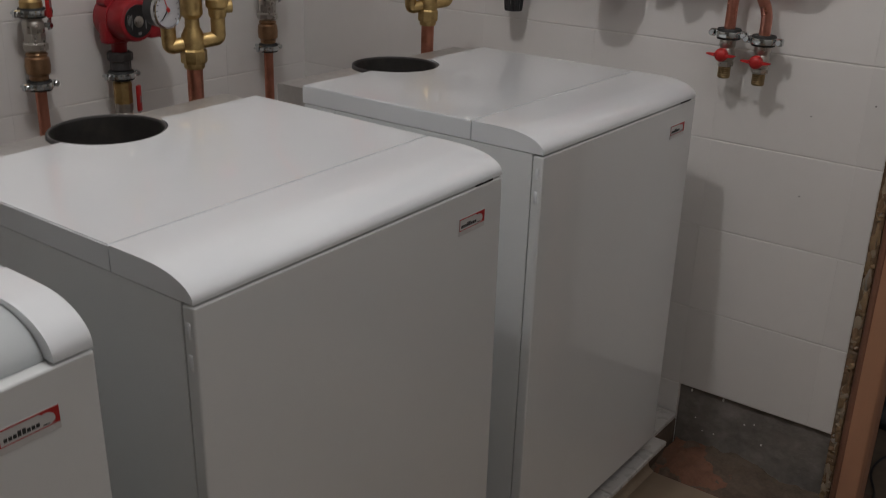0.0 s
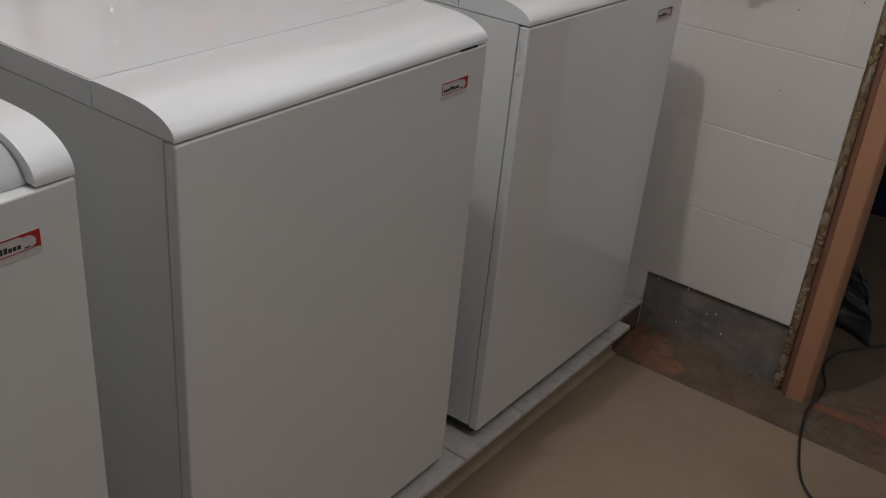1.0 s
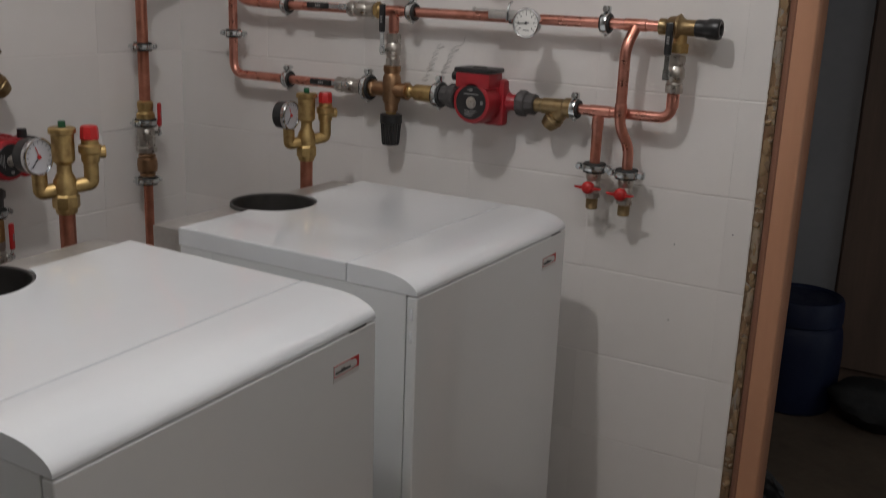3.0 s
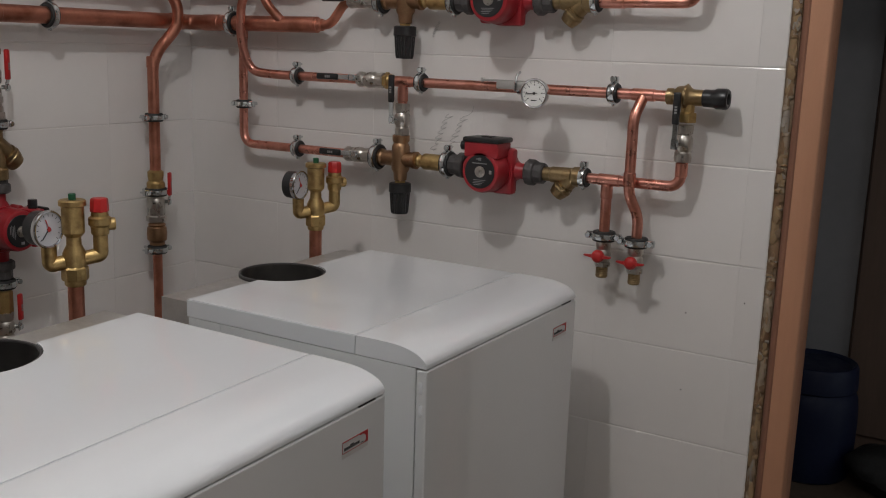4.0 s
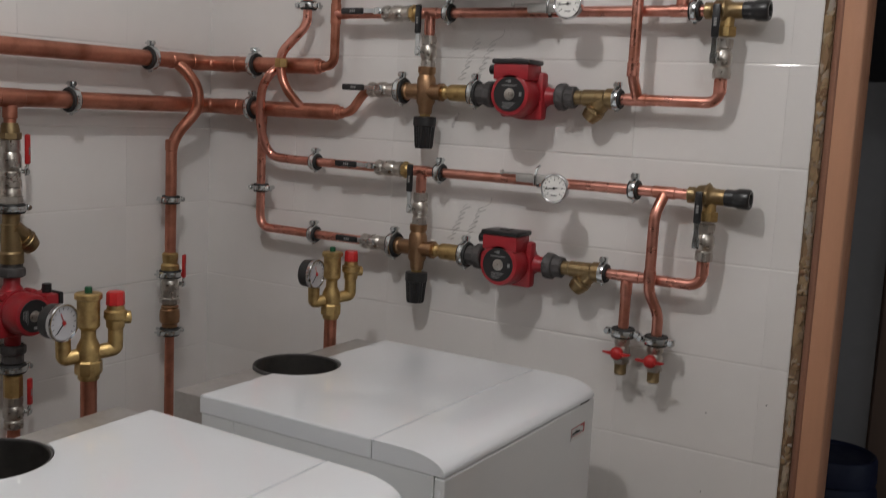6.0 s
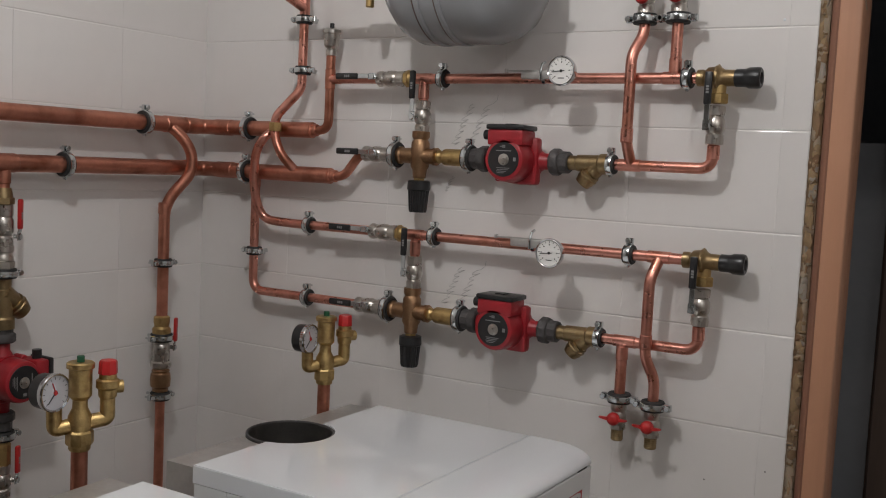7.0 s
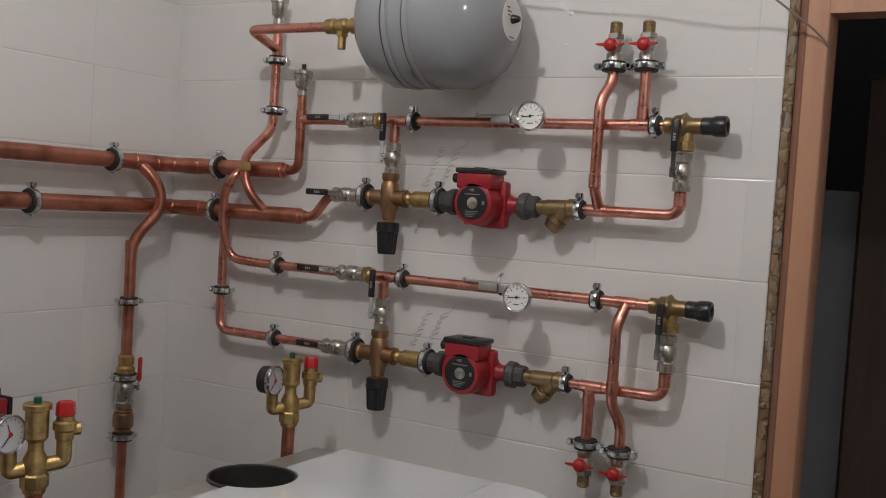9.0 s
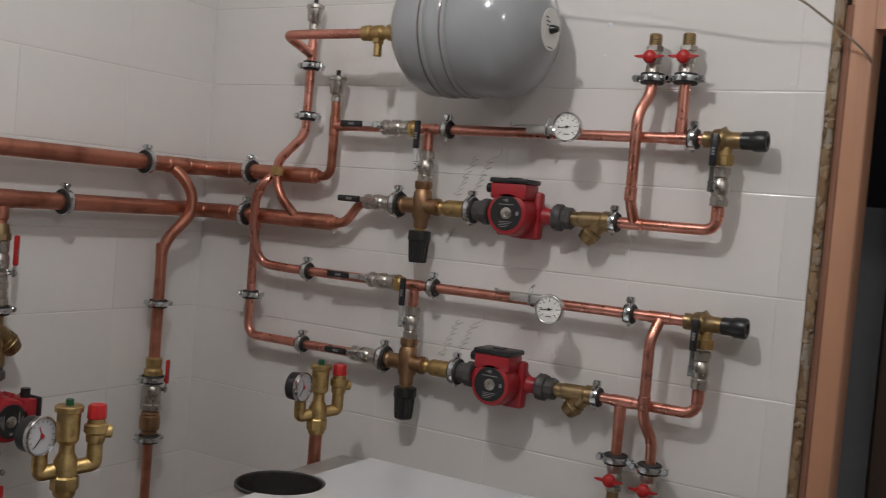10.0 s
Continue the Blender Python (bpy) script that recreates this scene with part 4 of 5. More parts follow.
def safety_group(m, turn):
    """Brass boiler safety set on its own copper riser; local +x is its long axis, -y its front."""
    s = thing("safety_group", "brass safety set with pressure gauge, air vent and red relief cap", "safety group", m @ Matrix.Rotation(radians(turn), 4, "Z"), "boiler safety groups")
    part("riser", tube(B(), [(0, 0, -0.26), (0, 0, 0.004)], R28, 18, 0), COPPER_OLD, s, "tarnished copper riser")
    bm = B()
    lathe(bm, I4, [(0, 0.0165), (0.003, 0.0185), (0.010, 0.0185), (0.012, 0.020)], 20)
    lathe(bm, at(0, 0, 0.010), [(0, 0.0215), (0.003, 0.0235), (0.022, 0.0235), (0.026, 0.020)], 8)
    lathe(bm, I4, [(0.032, 0.019), (0.044, 0.021), (0.060, 0.020), (0.074, 0.013), (0.090, 0.0125)], 20)
    tube(bm, [(0, 0, 0.046), (-0.041, 0, 0.039), (-0.042, 0, 0.076)], 0.0130, 14, 0.007)
    tube(bm, [(0, 0, 0.046), (0.045, 0, 0.053), (0.045, 0, 0.092)], 0.0130, 14, 0.007)
    part("body", bm, BRASS, s)
    bm = B()
    lathe(bm, I4, [(0.088, 0.0125), (0.092, 0.0165), (0.096, 0.0195), (0.142, 0.0195), (0.144, 0.0235), (0.152, 0.0235), (0.154, 0.021), (0.154, 0)], 24)
    part("air_vent", bm, BRASS, s, "brass automatic air vent")
    part("vent_cap", rod(B(), at(0, 0, 0.153), 0.012, 0.0065, 14), GREEN_PLASTIC, s, "dark green vent cap")
    bm = B()
    lathe(bm, at(0.045, 0, 0), [(0.088, 0.0125), (0.092, 0.0155), (0.104, 0.0165), (0.108, 0.020), (0.120, 0.020), (0.123, 0.0155), (0.132, 0.0145)], 20)
    rod(bm, at(0.045, 0, 0.108, "x"), 0.026, 0.0115, 16)
    part("relief_valve", bm, BRASS, s)
    bm = B()
    lathe(bm, at(0.045, 0, 0.130), [(0, 0.0145), (0.002, 0.0165), (0.022, 0.0155), (0.025, 0.0135), (0.025, 0)], 8)
    part("relief_cap", bm, RED_PLASTIC, s, "red relief cap")
    g = Matrix.Translation((-0.043, -0.014, 0.106)) @ Matrix.Rotation(radians(38), 4, "Z") @ AX["-y"]
    bm = B()
    lathe(bm, g, [(-0.030, 0.024), (-0.028, 0.030), (-0.004, 0.0315)], 32)
    part("gauge_case", bm, BLACK, s, "black gauge case")
    bm = B()
    rod(bm, at(-0.042, 0, 0.070), 0.014, 0.0085, 12)
    part("gauge_stem", bm, BRASS, s)
    gauge = part("gauge_rim", lathe(B(), g, [(-0.006, 0.0322), (0.002, 0.0335), (0.0045, 0.0322), (0.004, 0.0298), (0.001, 0.029), (0.001, 0.0)], 40), CHROME, s, "chrome gauge rim")
    part("dial_face", lathe(B(), g, [(0.0012, 0.029), (0.0018, 0.029), (0.0018, 0)], 40), DIAL_GREY, gauge, "pale grey dial card")
    bm = B()
    for k in range(13):
        box(bm, (0.0225, -0.0005, 0.0019), (0.027, 0.0005, 0.0022), 0, 1, g @ Matrix.Rotation(radians(225 - 270 * k / 12), 4, "Z"))
    box(bm, (-0.004, -0.0009, 0.0024), (0.023, 0.0009, 0.0029), 0, 1, g @ Matrix.Rotation(radians(228), 4, "Z"))
    part("scale", bm, INK, gauge, "dark scale marks and needle")
    bm = B()
    box(bm, (-0.004, -0.0009, 0.0029), (0.019, 0.0009, 0.0033), 0, 1, g @ Matrix.Rotation(radians(112), 4, "Z"))
    box(bm, (-0.0035, -0.0040, 0.0029), (0.0035, 0.0035, 0.0034), 0.0008, 1, g @ Matrix.Rotation(radians(30), 4, "Z"))
    part("red_pointer", bm, RED_PLASTIC, gauge, "red pointer")
    return s


def air_vent(m):
    v = thing("air_vent", "nickelled automatic air vent with a black cap", "air vent", m, "air vents")
    bm = B()
    lathe(bm, I4, [(0, 0.0105), (0.002, 0.0135), (0.014, 0.0135), (0.017, 0.0105), (0.022, 0.016), (0.026, 0.0185), (0.052, 0.020), (0.054, 0.0225), (0.062, 0.0225), (0.066, 0.014), (0.068, 0.0)], 24)
    part("body", bm, NICKEL, v)
    part("cap", rod(B(), at(0, 0, 0.066), 0.013, 0.0055, 12), BLACK, v)
    return v


# ---- manifold wall ----
def circuit(zs, zp, x_shift):
    """One heating circuit: supply line at zs, pump line at zp."""
    d = x_shift
    ball_valve(pose(0.640 + d, PY, zs), "x", Matrix.Translation((-0.040, 0, 0.004)) @ Matrix.Rotation(math.pi, 4, "Y"), "nickelled ball valve with a black lever on a copper line")
    clamp(pose(0.779 + d, PY, zs), R22)
    thermometer(pose(1.092 + d, PY, zs), 0.008 if d else -0.006)
    overflow_valve(pose(1.400 + d, PY, zs))
    ball_valve(pose(1.407 + d, PY, zs - 0.092), "-z", Matrix.Translation((-0.010, -0.004, -0.002)) @ Matrix.Rotation(radians(-90), 4, "Y"), "nickelled ball valve with an upright black lever", tail=False)
    # tee down to the mixing valve
    copper("copper_branch", "short copper branch above the mixing valve", [([(0.729 + d, PY, zs), (0.729 + d, PY, zs - 0.052)], R22, 0)], sleeves=[((0.729 + d, PY, zs), "x", R22, 0.044), ((0.729 + d, PY, zs - 0.030), "z", R22, 0.034)])
    ball_valve(pose(0.729 + d, PY, zs - 0.088), "z", Matrix.Translation((-0.012, -0.004, 0.0)) @ Matrix.Rotation(radians(-90), 4, "Y"), "nickelled ball valve with an upright black lever", tail=False)
    mixing_valve(pose(0.727 + d, PY, zp))
    clamp(pose(0.660 + d, PY, zp), 0.0205)
    ball_valve(pose(0.606 + d, PY, zp), "x", Matrix.Translation((0.004, 0, 0.004)) @ Matrix.Rotation(math.pi, 4, "Y"), "nickelled ball valve with a black lever on a copper line", tail=False)
    clamp(pose(0.858 + d, PY, zp), 0.020)
    pump(pose(0.985 + d, PY, zp), "red circulation pump with a black face plate and cover")
    strainer(pose(1.150 + d, PY, zp))
    clamp(pose(1.196 + d, PY, zp), R22)


ZU_S, ZU_P, ZL_S, ZL_P = 1.697, 1.520, 1.337, 1.156
circuit(ZU_S, ZU_P, 0.004)
circuit(ZL_S, ZL_P, 0.0)
clamp(pose(0.413, PY, ZL_S), R22)
clamp(pose(1.252, PY, ZL_S), R22)
clamp(pose(0.415, PY, ZL_P), R22)
clamp(pose(1.350, PY, ZU_S), R22)

Z1, Z2 = 1.572, 1.462
copper("upper_header", "thick tarnished copper header running round the corner",
       [([(0.05, -3.3, Z1), (0.05, -0.05, Z1), (0.415, PY, Z1)], R42, 0.035), ([(0.40, PY, Z1), (0.462, PY, Z1), (0.462, PY, 1.755)], R22, 0.035)], COPPER_OLD,
       [((0.405, PY, Z1), "x", 0.0135, 0.05), ((0.40, PY, Z1), "x", 0.0165, 0.035), ((0.05, -0.10, Z1), "y", R42, 0.05), ((0.12, PY, Z1), "x", R42, 0.06), ((0.05, -0.165, Z1), "y", R42, 0.06), ((0.462, PY, ZU_S), "z", R22, 0.05)])
copper("lower_header", "thick tarnished copper header running round the corner",
       [([(0.05, -3.3, Z2), (0.05, -0.05, Z2), (0.475, PY, Z2)], R42, 0.035), ([(0.47, PY, Z2), (0.515, PY, Z2), (0.560, PY, ZU_P - 0.002), (0.60, PY, ZU_P - 0.002)], R22, 0.03)], COPPER_OLD,
       [((0.468, PY, Z2), "x", 0.0135, 0.05), ((0.462, PY, Z2), "x", 0.0165, 0.035), ((0.05, -0.10, Z2), "y", R42, 0.05), ((0.13, PY, Z2), "x", R42, 0.06), ((0.05, -0.65, Z2), "y", R42, 0.06)])
for y, z in ((-0.257, Z1), (-0.490, Z2), (-1.3, Z1), (-1.5, Z2)):
    clamp(ON_A @ pose(y, PY, z), R42)
clamp(pose(0.205, PY, Z1), R42)
clamp(pose(0.200, PY, Z2), R42)

copper("upper_supply_line", "bright copper supply line of the upper circuit",
       [([(0.462, PY, ZU_S), (1.385, PY, ZU_S)], R22, 0)], sleeves=[((0.480, PY, ZU_S), "x", R22, 0.03), ((1.323, PY, ZU_S), "x", R22, 0.05)])
copper("upper_return_line", "bright copper return line of the upper circuit",
       [([(1.19, PY, ZU_P), (1.411, PY, ZU_P), (1.411, PY, ZU_S - 0.12)], R22, 0.04)], sleeves=[((1.24, PY, ZU_P), "x", R22, 0.05), ((1.411, PY, ZU_S - 0.145), "z", R22, 0.03)])
copper("lower_supply_line", "bright copper supply line rising to the header",
       [([(0.300, PY, Z1), (0.288, PY - 0.034, Z1 - 0.02), (0.262, PY - 0.036, Z1 - 0.06), (0.256, PY - 0.034, 1.42), (0.262, PY - 0.004, ZL_S + 0.005), (0.345, PY, ZL_S), (1.385, PY, ZL_S)], R22, 0.036)],
       sleeves=[((1.316, PY, ZL_S), "x", R22, 0.05)])
copper("lower_pump_line", "bright copper pump line of the lower circuit",
       [([(0.235, PY, Z2), (0.235, PY, ZL_P), (0.60, PY, ZL_P)], R22, 0.035)], sleeves=[((0.235, PY, Z2 - 0.025), "z", R22, 0.03)])
clamp(pose(0.236, PY, 1.258), R22, "z", "x")
copper("lower_return_line", "bright copper return line of the lower circuit",
       [([(1.19, PY, ZL_P), (1.407, PY, ZL_P), (1.407, PY, ZL_S - 0.12)], R22, 0.04)], sleeves=[((1.254, PY, ZL_P), "x", R22, 0.05), ((1.407, PY, ZL_S - 0.145), "z", R22, 0.03)])

# outlets: two above, two below
OY = PY - 0.026
copper("outlet_pipe", "bright copper outlet pipe crossing over the supply line",
       [([(1.244, PY, ZU_P), (1.240, OY, ZU_P + 0.045), (1.240, OY, 1.742), (1.254, PY, 1.785), (1.254, PY, 1.822)], R22, 0.02)], sleeves=[((1.240, OY, 1.58), "z", R22, 0.03)])
copper("outlet_pipe", "short bright copper outlet pipe", [([(1.323, PY, ZU_S), (1.323, PY, 1.822)], R22, 0)], sleeves=[((1.323, PY, ZU_S + 0.025), "z", R22, 0.03)])
for x in (1.254, 1.323):
    clamp(pose(x, PY, 1.815), 0.0155, "z", "x")
    drain_valve(pose(x, PY, 1.825), 1)
copper("outlet_pipe", "bright copper outlet pipe crossing over the return line",
       [([(1.318, PY, ZL_S), (1.308, OY, ZL_S - 0.045), (1.308, OY, 1.135), (1.323, PY, 1.085), (1.323, PY, 1.025)], R22, 0.02)], sleeves=[((1.308, OY, 1.165), "z", R22, 0.03)])
copper("outlet_pipe", "short bright copper outlet pipe", [([(1.250, PY, ZL_P), (1.250, PY, 1.03)], R22, 0)], sleeves=[((1.250, PY, ZL_P - 0.025), "z", R22, 0.03)])
clamp(pose(1.250, PY, 1.036), 0.0155, "z", "x")
clamp(pose(1.323, PY, 1.031), 0.0155, "z", "x")
drain_valve(pose(1.250, PY, 1.026), -1)
drain_valve(pose(1.323, PY, 1.021), -1)

# riser to the expansion tank
TY, TZ = -0.153, 1.898
copper("tank_riser", "bright copper riser feeding the expansion tank",
       [([(0.372, PY, Z2), (0.345, PY - 0.034, Z2 + 0.045), (0.325, PY - 0.036, Z2 + 0.085), (0.322, PY - 0.036, 1.60), (0.374, PY, 1.672), (0.376, PY, 1.93)], R22, 0.02),
        ([(0.376, PY, 1.868), (0.377, TY, TZ), (0.624, TY, TZ)], R22, 0.022)],
       sleeves=[((0.376, PY, 1.875), "z", R22, 0.05)])
bm = B()
hexnut(bm, at(0.3245, PY - 0.036, 1.565), 0.022, 0.0165)
solid("brass_coupling", bm, BRASS, "brass coupling on the copper riser", "fitting")
clamp(pose(0.376, PY, 1.842), R22, "z", "x")
clamp(pose(0.377, PY, 1.718), R22, "z", "x")
air_vent(pose(0.376, PY, 1.928))
air_vent(pose(0.462, PY, 1.752))
tv = thing("tank_valve", "brass tank valve with a drain stub", "valve", pose(0.627, TY, TZ))
bm = B()
lathe(bm, AX["x"], [(-0.025, 0.012), (-0.024, 0.017), (-0.004, 0.018), (0.0, 0.014), (0.012, 0.0175), (0.028, 0.0175), (0.034, 0.013), (0.044, 0.013), (0.046, 0.0185), (0.088, 0.0185), (0.098, 0.012)], 16)
part("body", bm, BRASS, tv)
bm = B()
hexnut(bm, at(0.018, 0, -0.024), 0.014, 0.0135)
rod(bm, at(0.018, 0, -0.052), 0.05, 0.0095, 14)
part("drain_stub", bm, BRASS, tv)

tank = thing("expansion_tank", "grey enamelled expansion tank lying on its side on the tiled wall", "tank", pose(0.722, TY, TZ))
R = 0.1405
prof = [(0.0, 0.0), (0.0, 0.030), (0.006, 0.062), (0.022, 0.100), (0.046, 0.125), (0.075, R - 0.002), (0.112, R), (0.115, R - 0.002), (0.118, R + 0.002), (0.126, R + 0.002), (0.129, R - 0.002), (0.132, R), (0.162, R), (0.165, R - 0.002), (0.168, R + 0.002), (0.176, R + 0.002), (0.179, R - 0.002), (0.182, R)]
prof += [(0.250, R), (0.282, 0.131), (0.308, 0.114), (0.329, 0.086), (0.341, 0.056), (0.344, 0.046), (0.345, 0.044), (0.345, 0.0)]
part("shell", lathe(B(), AX["x"], prof, 64), TANK_GREY, tank)
part("end_label", lathe(B(), at(0.3452, 0, 0, "x"), [(0, 0.043), (0.0008, 0.043), (0.0008, 0)], 40), DIAL, tank, "round white label")
bm = B()
lathe(bm, at(0.3462, 0, 0, "x"), [(0, 0.0095), (0.004, 0.0092), (0.015, 0.0062), (0.017, 0.0045), (0.017, 0)], 14)
part("air_cap", bm, BLACK, tank, "black air valve cap")
for a in (0.1145, 0.1655):
    bm = B()
    ring = [(a, (R + 0.0002) * math.cos(k * math.tau / 64), (R + 0.0002) * math.sin(k * math.tau / 64)) for k in range(65)]
    tube(bm, ring, 0.0013, 6, 0)
    part("seam", bm, RUST, tank, "thin rusty rolled seam")
bm = B()
for k, w in enumerate((0.012, 0.017, 0.009)):
    box(bm, (0.3459, -0.026 + 0.003 * k, 0.020 - 0.0075 * k), (0.3464, -0.026 + 0.003 * k + w, 0.0225 - 0.0075 * k))
box(bm, (0.3459, -0.010, -0.0375), (0.3464, 0.014, -0.0355))
part("label_bars", bm, INK, tank, "dark printed bars")
bm = B()
box(bm, (0.13, 0.10, -0.02), (0.16, 0.1525, 0.02), 0.002)
part("wall_bracket", bm, ZINC, tank)

# ---- boiler wall ----
def on_a(y, z, x=None):
    return ON_A @ pose(y, PY if x is None else -x, z)


def check_valve(m, label="grey and brass check valve in a copper line"):
    v = thing("check_valve", label, "valve", m, "check valves")
    bm = B()
    lathe(bm, I4, [(-0.038, 0.015), (-0.036, 0.020), (-0.028, 0.020), (-0.022, 0.0255), (-0.006, 0.0265), (0.010, 0.0250), (0.014, 0.021), (0.018, 0.0235), (0.024, 0.018)], 20)
    part("body", bm, BRONZE, v)
    bm = B()
    lathe(bm, at(0, 0, 0.024), [(0, 0.022), (0.004, 0.0265), (0.016, 0.0265), (0.020, 0.0225), (0.050, 0.023), (0.060, 0.0205)], 8)
    part("union_nut", bm, NICKEL, v)
    return v


def boiler_flow(y):
    """Flow line from the upper header down to a boiler: clamps, red-lever valve, check valve."""
    copper("boiler_flow_pipe", "tarnished copper boiler pipe bending out over the lower header",
           [([(0.05, y + 0.004, Z1), (0.078, y + 0.028, Z1 - 0.03), (0.092, y + 0.05, Z1 - 0.07), (0.092, y + 0.05, Z2 - 0.012), (0.060, y + 0.012, Z2 - 0.072), (0.05, y, Z2 - 0.11), (0.05, y, 1.06)], R28, 0.03),
            ([(0.05, y, 0.88), (0.05, y, 0.560), (0.70, y, 0.560)], R28 - 0.002, 0.05)], COPPER_OLD,
           [((0.05, y, Z2 - 0.105), "z", R28, 0.03)])
    clamp(on_a(y, 1.217), R28, "z", "x")
    clamp(on_a(y, 1.023), 0.019, "z", "x")
    clamp(on_a(y, 0.869), 0.0165, "z", "x")
    check_valve(on_a(y, 0.918))
    bm = B()
    lathe(bm, at(0.05, y, 1.03), [(0, 0.020), (0.004, 0.0235), (0.016, 0.0235), (0.022, 0.0185), (0.034, 0.0205), (0.046, 0.0205), (0.050, 0.0155)], 16)
    solid("brass_union", bm, BRASS, "brass union above the boiler valve", "fitting")
    ball_valve(on_a(y, 0.992), "z", Matrix.Translation((0.014, 0, 0.004)) @ Matrix.Rotation(radians(25), 4, "Z") @ Matrix.Rotation(radians(-90), 4, "Y"), "ball valve with a red lever on the boiler pipe", RED_PLASTIC, r=0.0150, tail=False, group="red-lever ball valves", reach=(0.016, 0.078))


def boiler_return(y):
    """Return line from the lower header: valve, strainer, pump with its motor towards the room."""
    copper("boiler_return_pipe", "tarnished copper boiler return pipe",
           [([(0.05, y, Z2), (0.05, y, 1.20)], R28 - 0.001, 0), ([(0.05, y, 0.82), (0.05, y, 0.48), (0.70, y, 0.48)], R28, 0.05)], COPPER_OLD,
           [((0.05, y, Z2 - 0.03), "z", R28, 0.03)])
    ball_valve(on_a(y, 1.325), "z", Matrix.Translation((0.014, 0, -0.022)) @ Matrix.Rotation(radians(25), 4, "Z") @ Matrix.Rotation(radians(-90), 4, "Y"), "ball valve with a red lever on the return pipe", RED_PLASTIC, r=0.0150, size=1.25, tail=False, group="red-lever ball valves", reach=(0.016, 0.082))
    bm = B()
    hexnut(bm, at(0.05, y, 1.232), 0.018, 0.0255)
    lathe(bm, at(0.05, y, 1.248), [(0, 0.020), (0.003, 0.0225), (0.012, 0.0225), (0.015, 0.0205), (0.020, 0.0205), (0.022, 0.0235), (0.034, 0.0235), (0.036, 0.019)], 18)
    solid("pipe_union", bm, NICKEL, "nickelled union under the return valve", "fitting")
    bm = B()
    hexnut(bm, at(0.05, y, 1.372), 0.016, 0.0235)
    lathe(bm, at(0.05, y, 1.386), [(0, 0.0205), (0.010, 0.0195), (0.022, 0.0165)], 18)
    solid("brass_union", bm, BRASS_DULL, "brass union above the return valve", "fitting")
    clamp(on_a(y, 1.222), 0.021, "z", "x")
    strainer(on_a(y, 1.152) @ Matrix.Scale(1.22, 4) @ Matrix.Rotation(radians(90), 4, "Y") @ Matrix.Rotation(radians(180), 4, "X"), flip=-1)
    pump(on_a(y, 0.993) @ Matrix.Rotation(radians(90), 4, "Y"), "red circulation pump mounted upright on the boiler return", "boiler pumps")
    clamp(on_a(y, 0.862), 0.020, "z", "x")
    bm = B()
    lathe(bm, at(0.05, y, 0.79), [(0, 0.016), (0.002, 0.021), (0.054, 0.021), (0.058, 0.018)], 8)
    solid("brass_union", bm, BRASS, "brass union under the boiler pump", "fitting")
    ball_valve(on_a(y, 0.76), "z", Matrix.Translation((0.014, 0, 0.0)) @ Matrix.Rotation(radians(25), 4, "Z") @ Matrix.Rotation(radians(-90), 4, "Y"), "ball valve with a red lever under the pump", RED_PLASTIC, r=0.0150, tail=False, group="red-lever ball valves", reach=(0.016, 0.078))


boiler_flow(-0.185)
boiler_flow(-0.855)
boiler_return(-0.648)
safety_group(pose(0.625, -0.242, 1.000), 58)
safety_group(pose(0.590, -0.878, 0.985), 58)


# pencil scrawl on the tiles
def scrawl(x0, z0, length, humps, size, seed, rows=2):
    """Slanting rows of quick cursive humps, climbing to the upper right."""
    s = thing("pencil_scrawl", "faint grey pencil scrawl climbing over the white tiles", "scribble")
    along = Vector((0.42, 0, 0.91))
    across = Vector((0.93, 0, 0.36))
    for row in range(rows):
        pts = []
        n = humps * 10
        for k in range(n + 1):
            u = k / n
            ph = u * humps * math.tau
            w = size * (0.85 + 0.8 * noise.noise(Vector((u * humps * 0.9, seed, row * 3.1))))
            p = Vector((x0 + 0.040 * row, 0, z0 - 0.004 * row)) + along * (length * u + size * 0.15 * math.cos(ph)) + across * (w * math.sin(ph) + 0.004 * noise.noise(Vector((u * 5, row, seed))))
            pts.append((p.x, -0.0006, p.z))
        if row == rows - 1 and rows > 1:
            end = Vector(pts[-1])
            pts += [end + Vector((0.012, 0, 0.004)), end + Vector((0.022, 0, 0.012)), end + Vector((0.024, 0, 0.024))]
        part("stroke", tube(B(), pts, 0.00048, 5, 0), PENCIL, s)
    return s


scrawl(0.786, 1.176, 0.098, 7, 0.0120, 4)
scrawl(0.792, 1.548, 0.105, 7, 0.0120, 5)
scrawl(0.776, 1.440, 0.040, 5, 0.007, 6, 1)

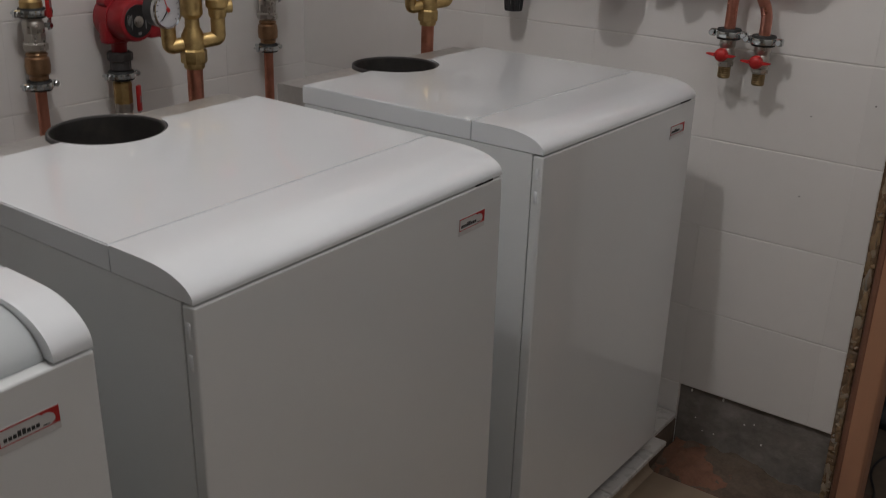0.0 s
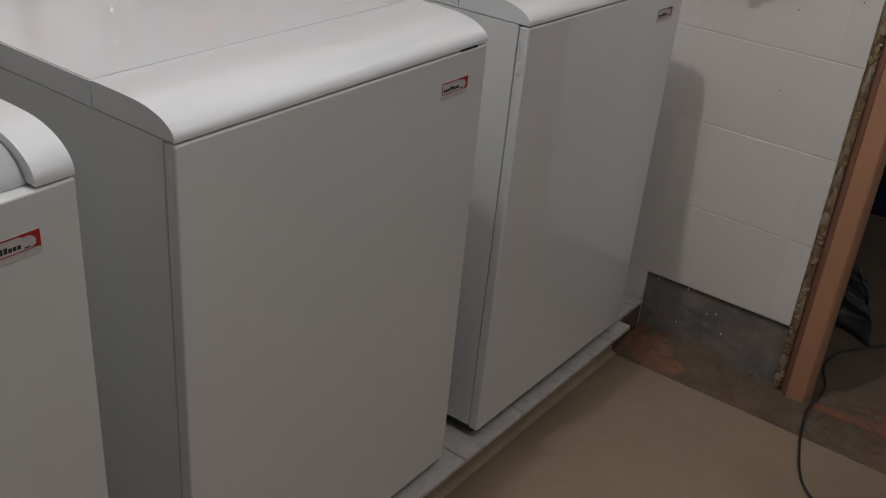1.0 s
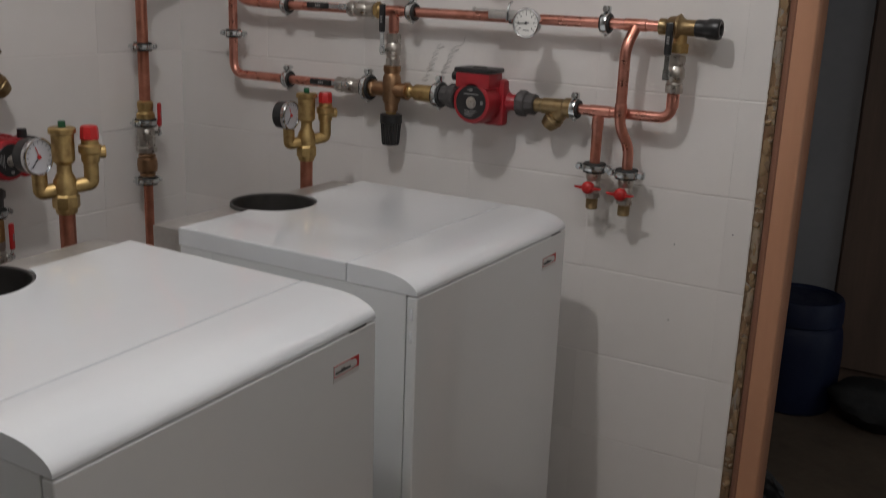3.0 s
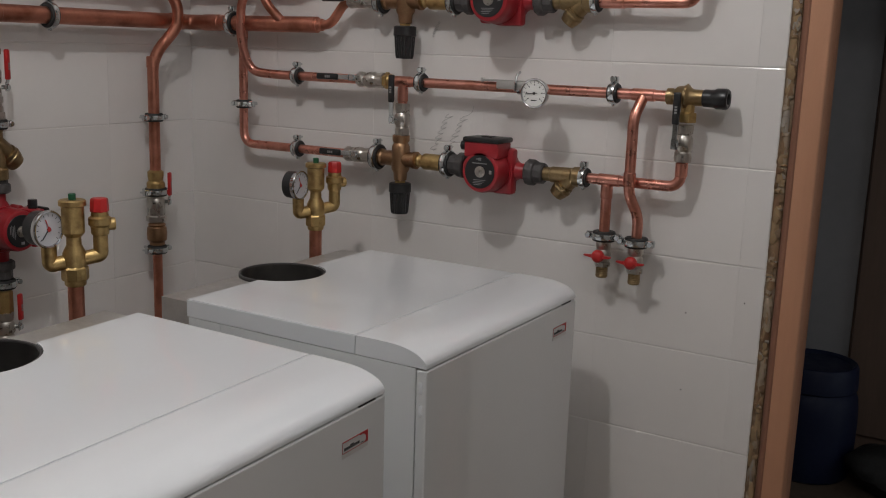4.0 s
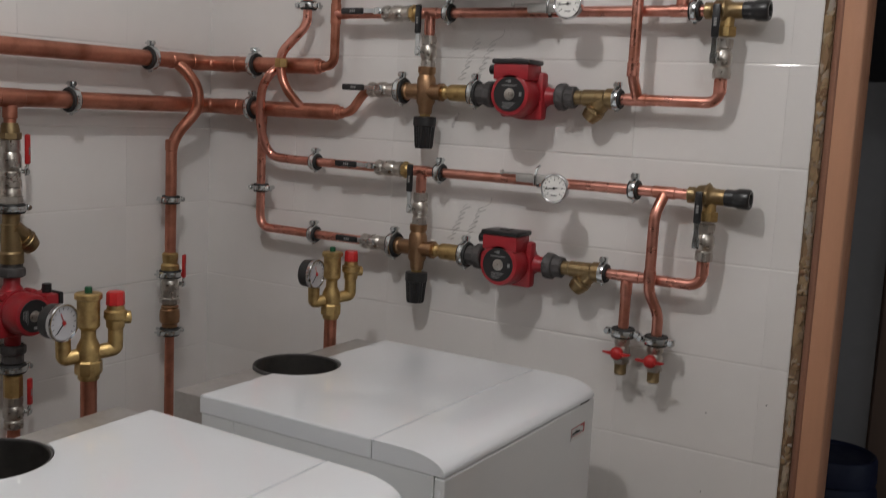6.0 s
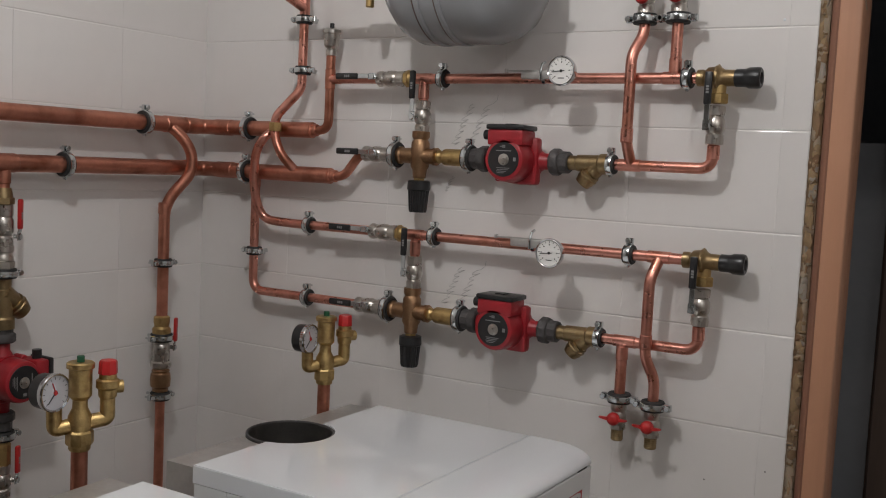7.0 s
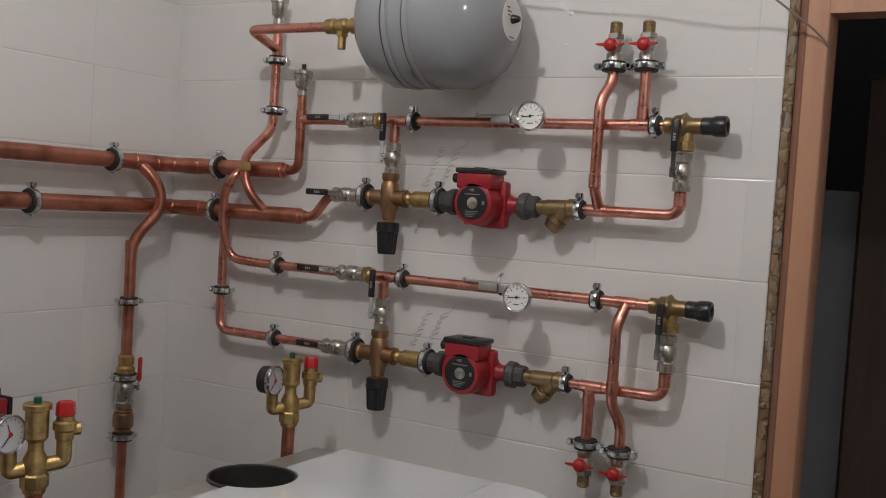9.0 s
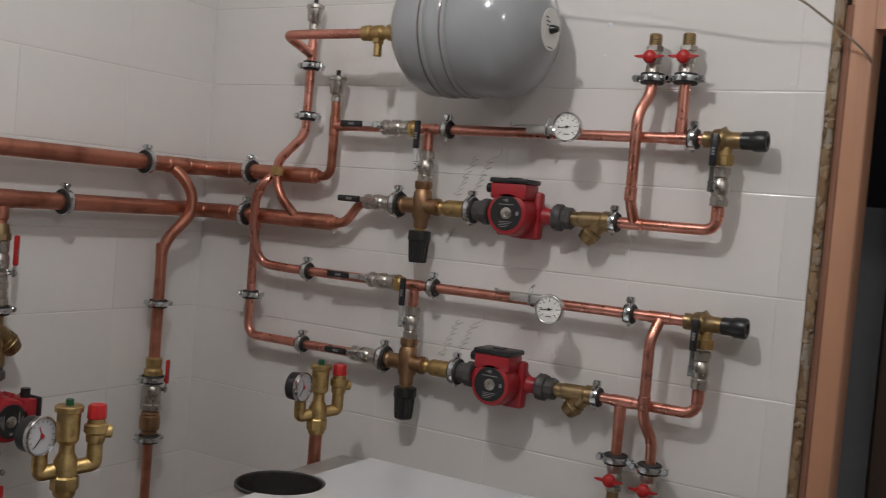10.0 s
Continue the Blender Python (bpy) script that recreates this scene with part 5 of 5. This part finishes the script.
# dried drops of clear glue on the glaze
for x, z, r in ((1.131, 1.937, 0.0060), (1.127, 1.870, 0.0036), (1.517, 1.813, 0.0030), (0.243, 1.270, 0.0030)):
    solid("glue_drop", lathe(B(), at(x, 0, z, "-y"), [(r * 0.27 * (1 - q * q), r * q) for q in (1.0, 0.85, 0.7, 0.55, 0.4, 0.25, 0.12, 0.0)], 16), ENAMEL, "small glossy dried drop on a white tile", "glue drop", group="dried drops")

# small drill marks left in the glaze
for x, z in ((1.545, 0.925), (1.425, 0.885), (1.428, 0.715)):
    solid("drill_mark", lathe(B(), at(x, -0.0003, z, "-y"), [(0, 0.0016), (0.0004, 0.0014), (0.0004, 0)], 10), INK, "tiny dark drill mark in a white tile", "mark")

# ---- wall tiles and plinth tiles, piece by piece ----
tile_wall(wall_b, 1.222 - 4 * TW, -0.0015, TILE_X, 0.10, CEIL, I4)
tile_wall(wall_a, -0.287, -2.1, 0.0015, 0.10, CEIL, ON_A)
for k in range(10):
    y = -0.205 - (k + 1) * 0.2
    for x1, x2 in ((1.062, 1.266),):
        t = new("plinth_tile", finish("plinth_tile", box(B(), (x1, y + 0.0015, 0.1125), (x2, y + 0.1985, 0.1245), 0.002), PLINTH_TILE))
        t.parent = plinth
t = new("plinth_tile", finish("plinth_tile", box(B(), (1.062, -0.2035, 0.1125), (1.266, -0.140, 0.1245), 0.002), PLINTH_TILE))
t.parent = plinth
t = new("plinth_tile", finish("plinth_tile", box(B(), (1.062, -0.1385, 0.1122), (1.230, -0.006, 0.1240), 0.002), PLINTH_TILE))
t.parent = plinth

# plaster splashes on the bare concrete
bm = B()
rnd = random.Random(11)
for k in range(8):
    x, z, s = rnd.uniform(1.24, 1.57), rnd.uniform(0.09, 0.19), rnd.uniform(0.0008, 0.0026)
    lathe(bm, at(x, 0.0085, z, "-y") @ Matrix.Diagonal((1, rnd.uniform(0.4, 2.2), 1, 1)), [(-0.004, s * 0.8), (0, s), (0.0012, s * 0.6), (0.0014, 0)], 7, rnd.uniform(0, 1))
solid("plaster_splashes", bm, GROUT, "small white plaster splashes on bare concrete", "splashes", kind="stuff")
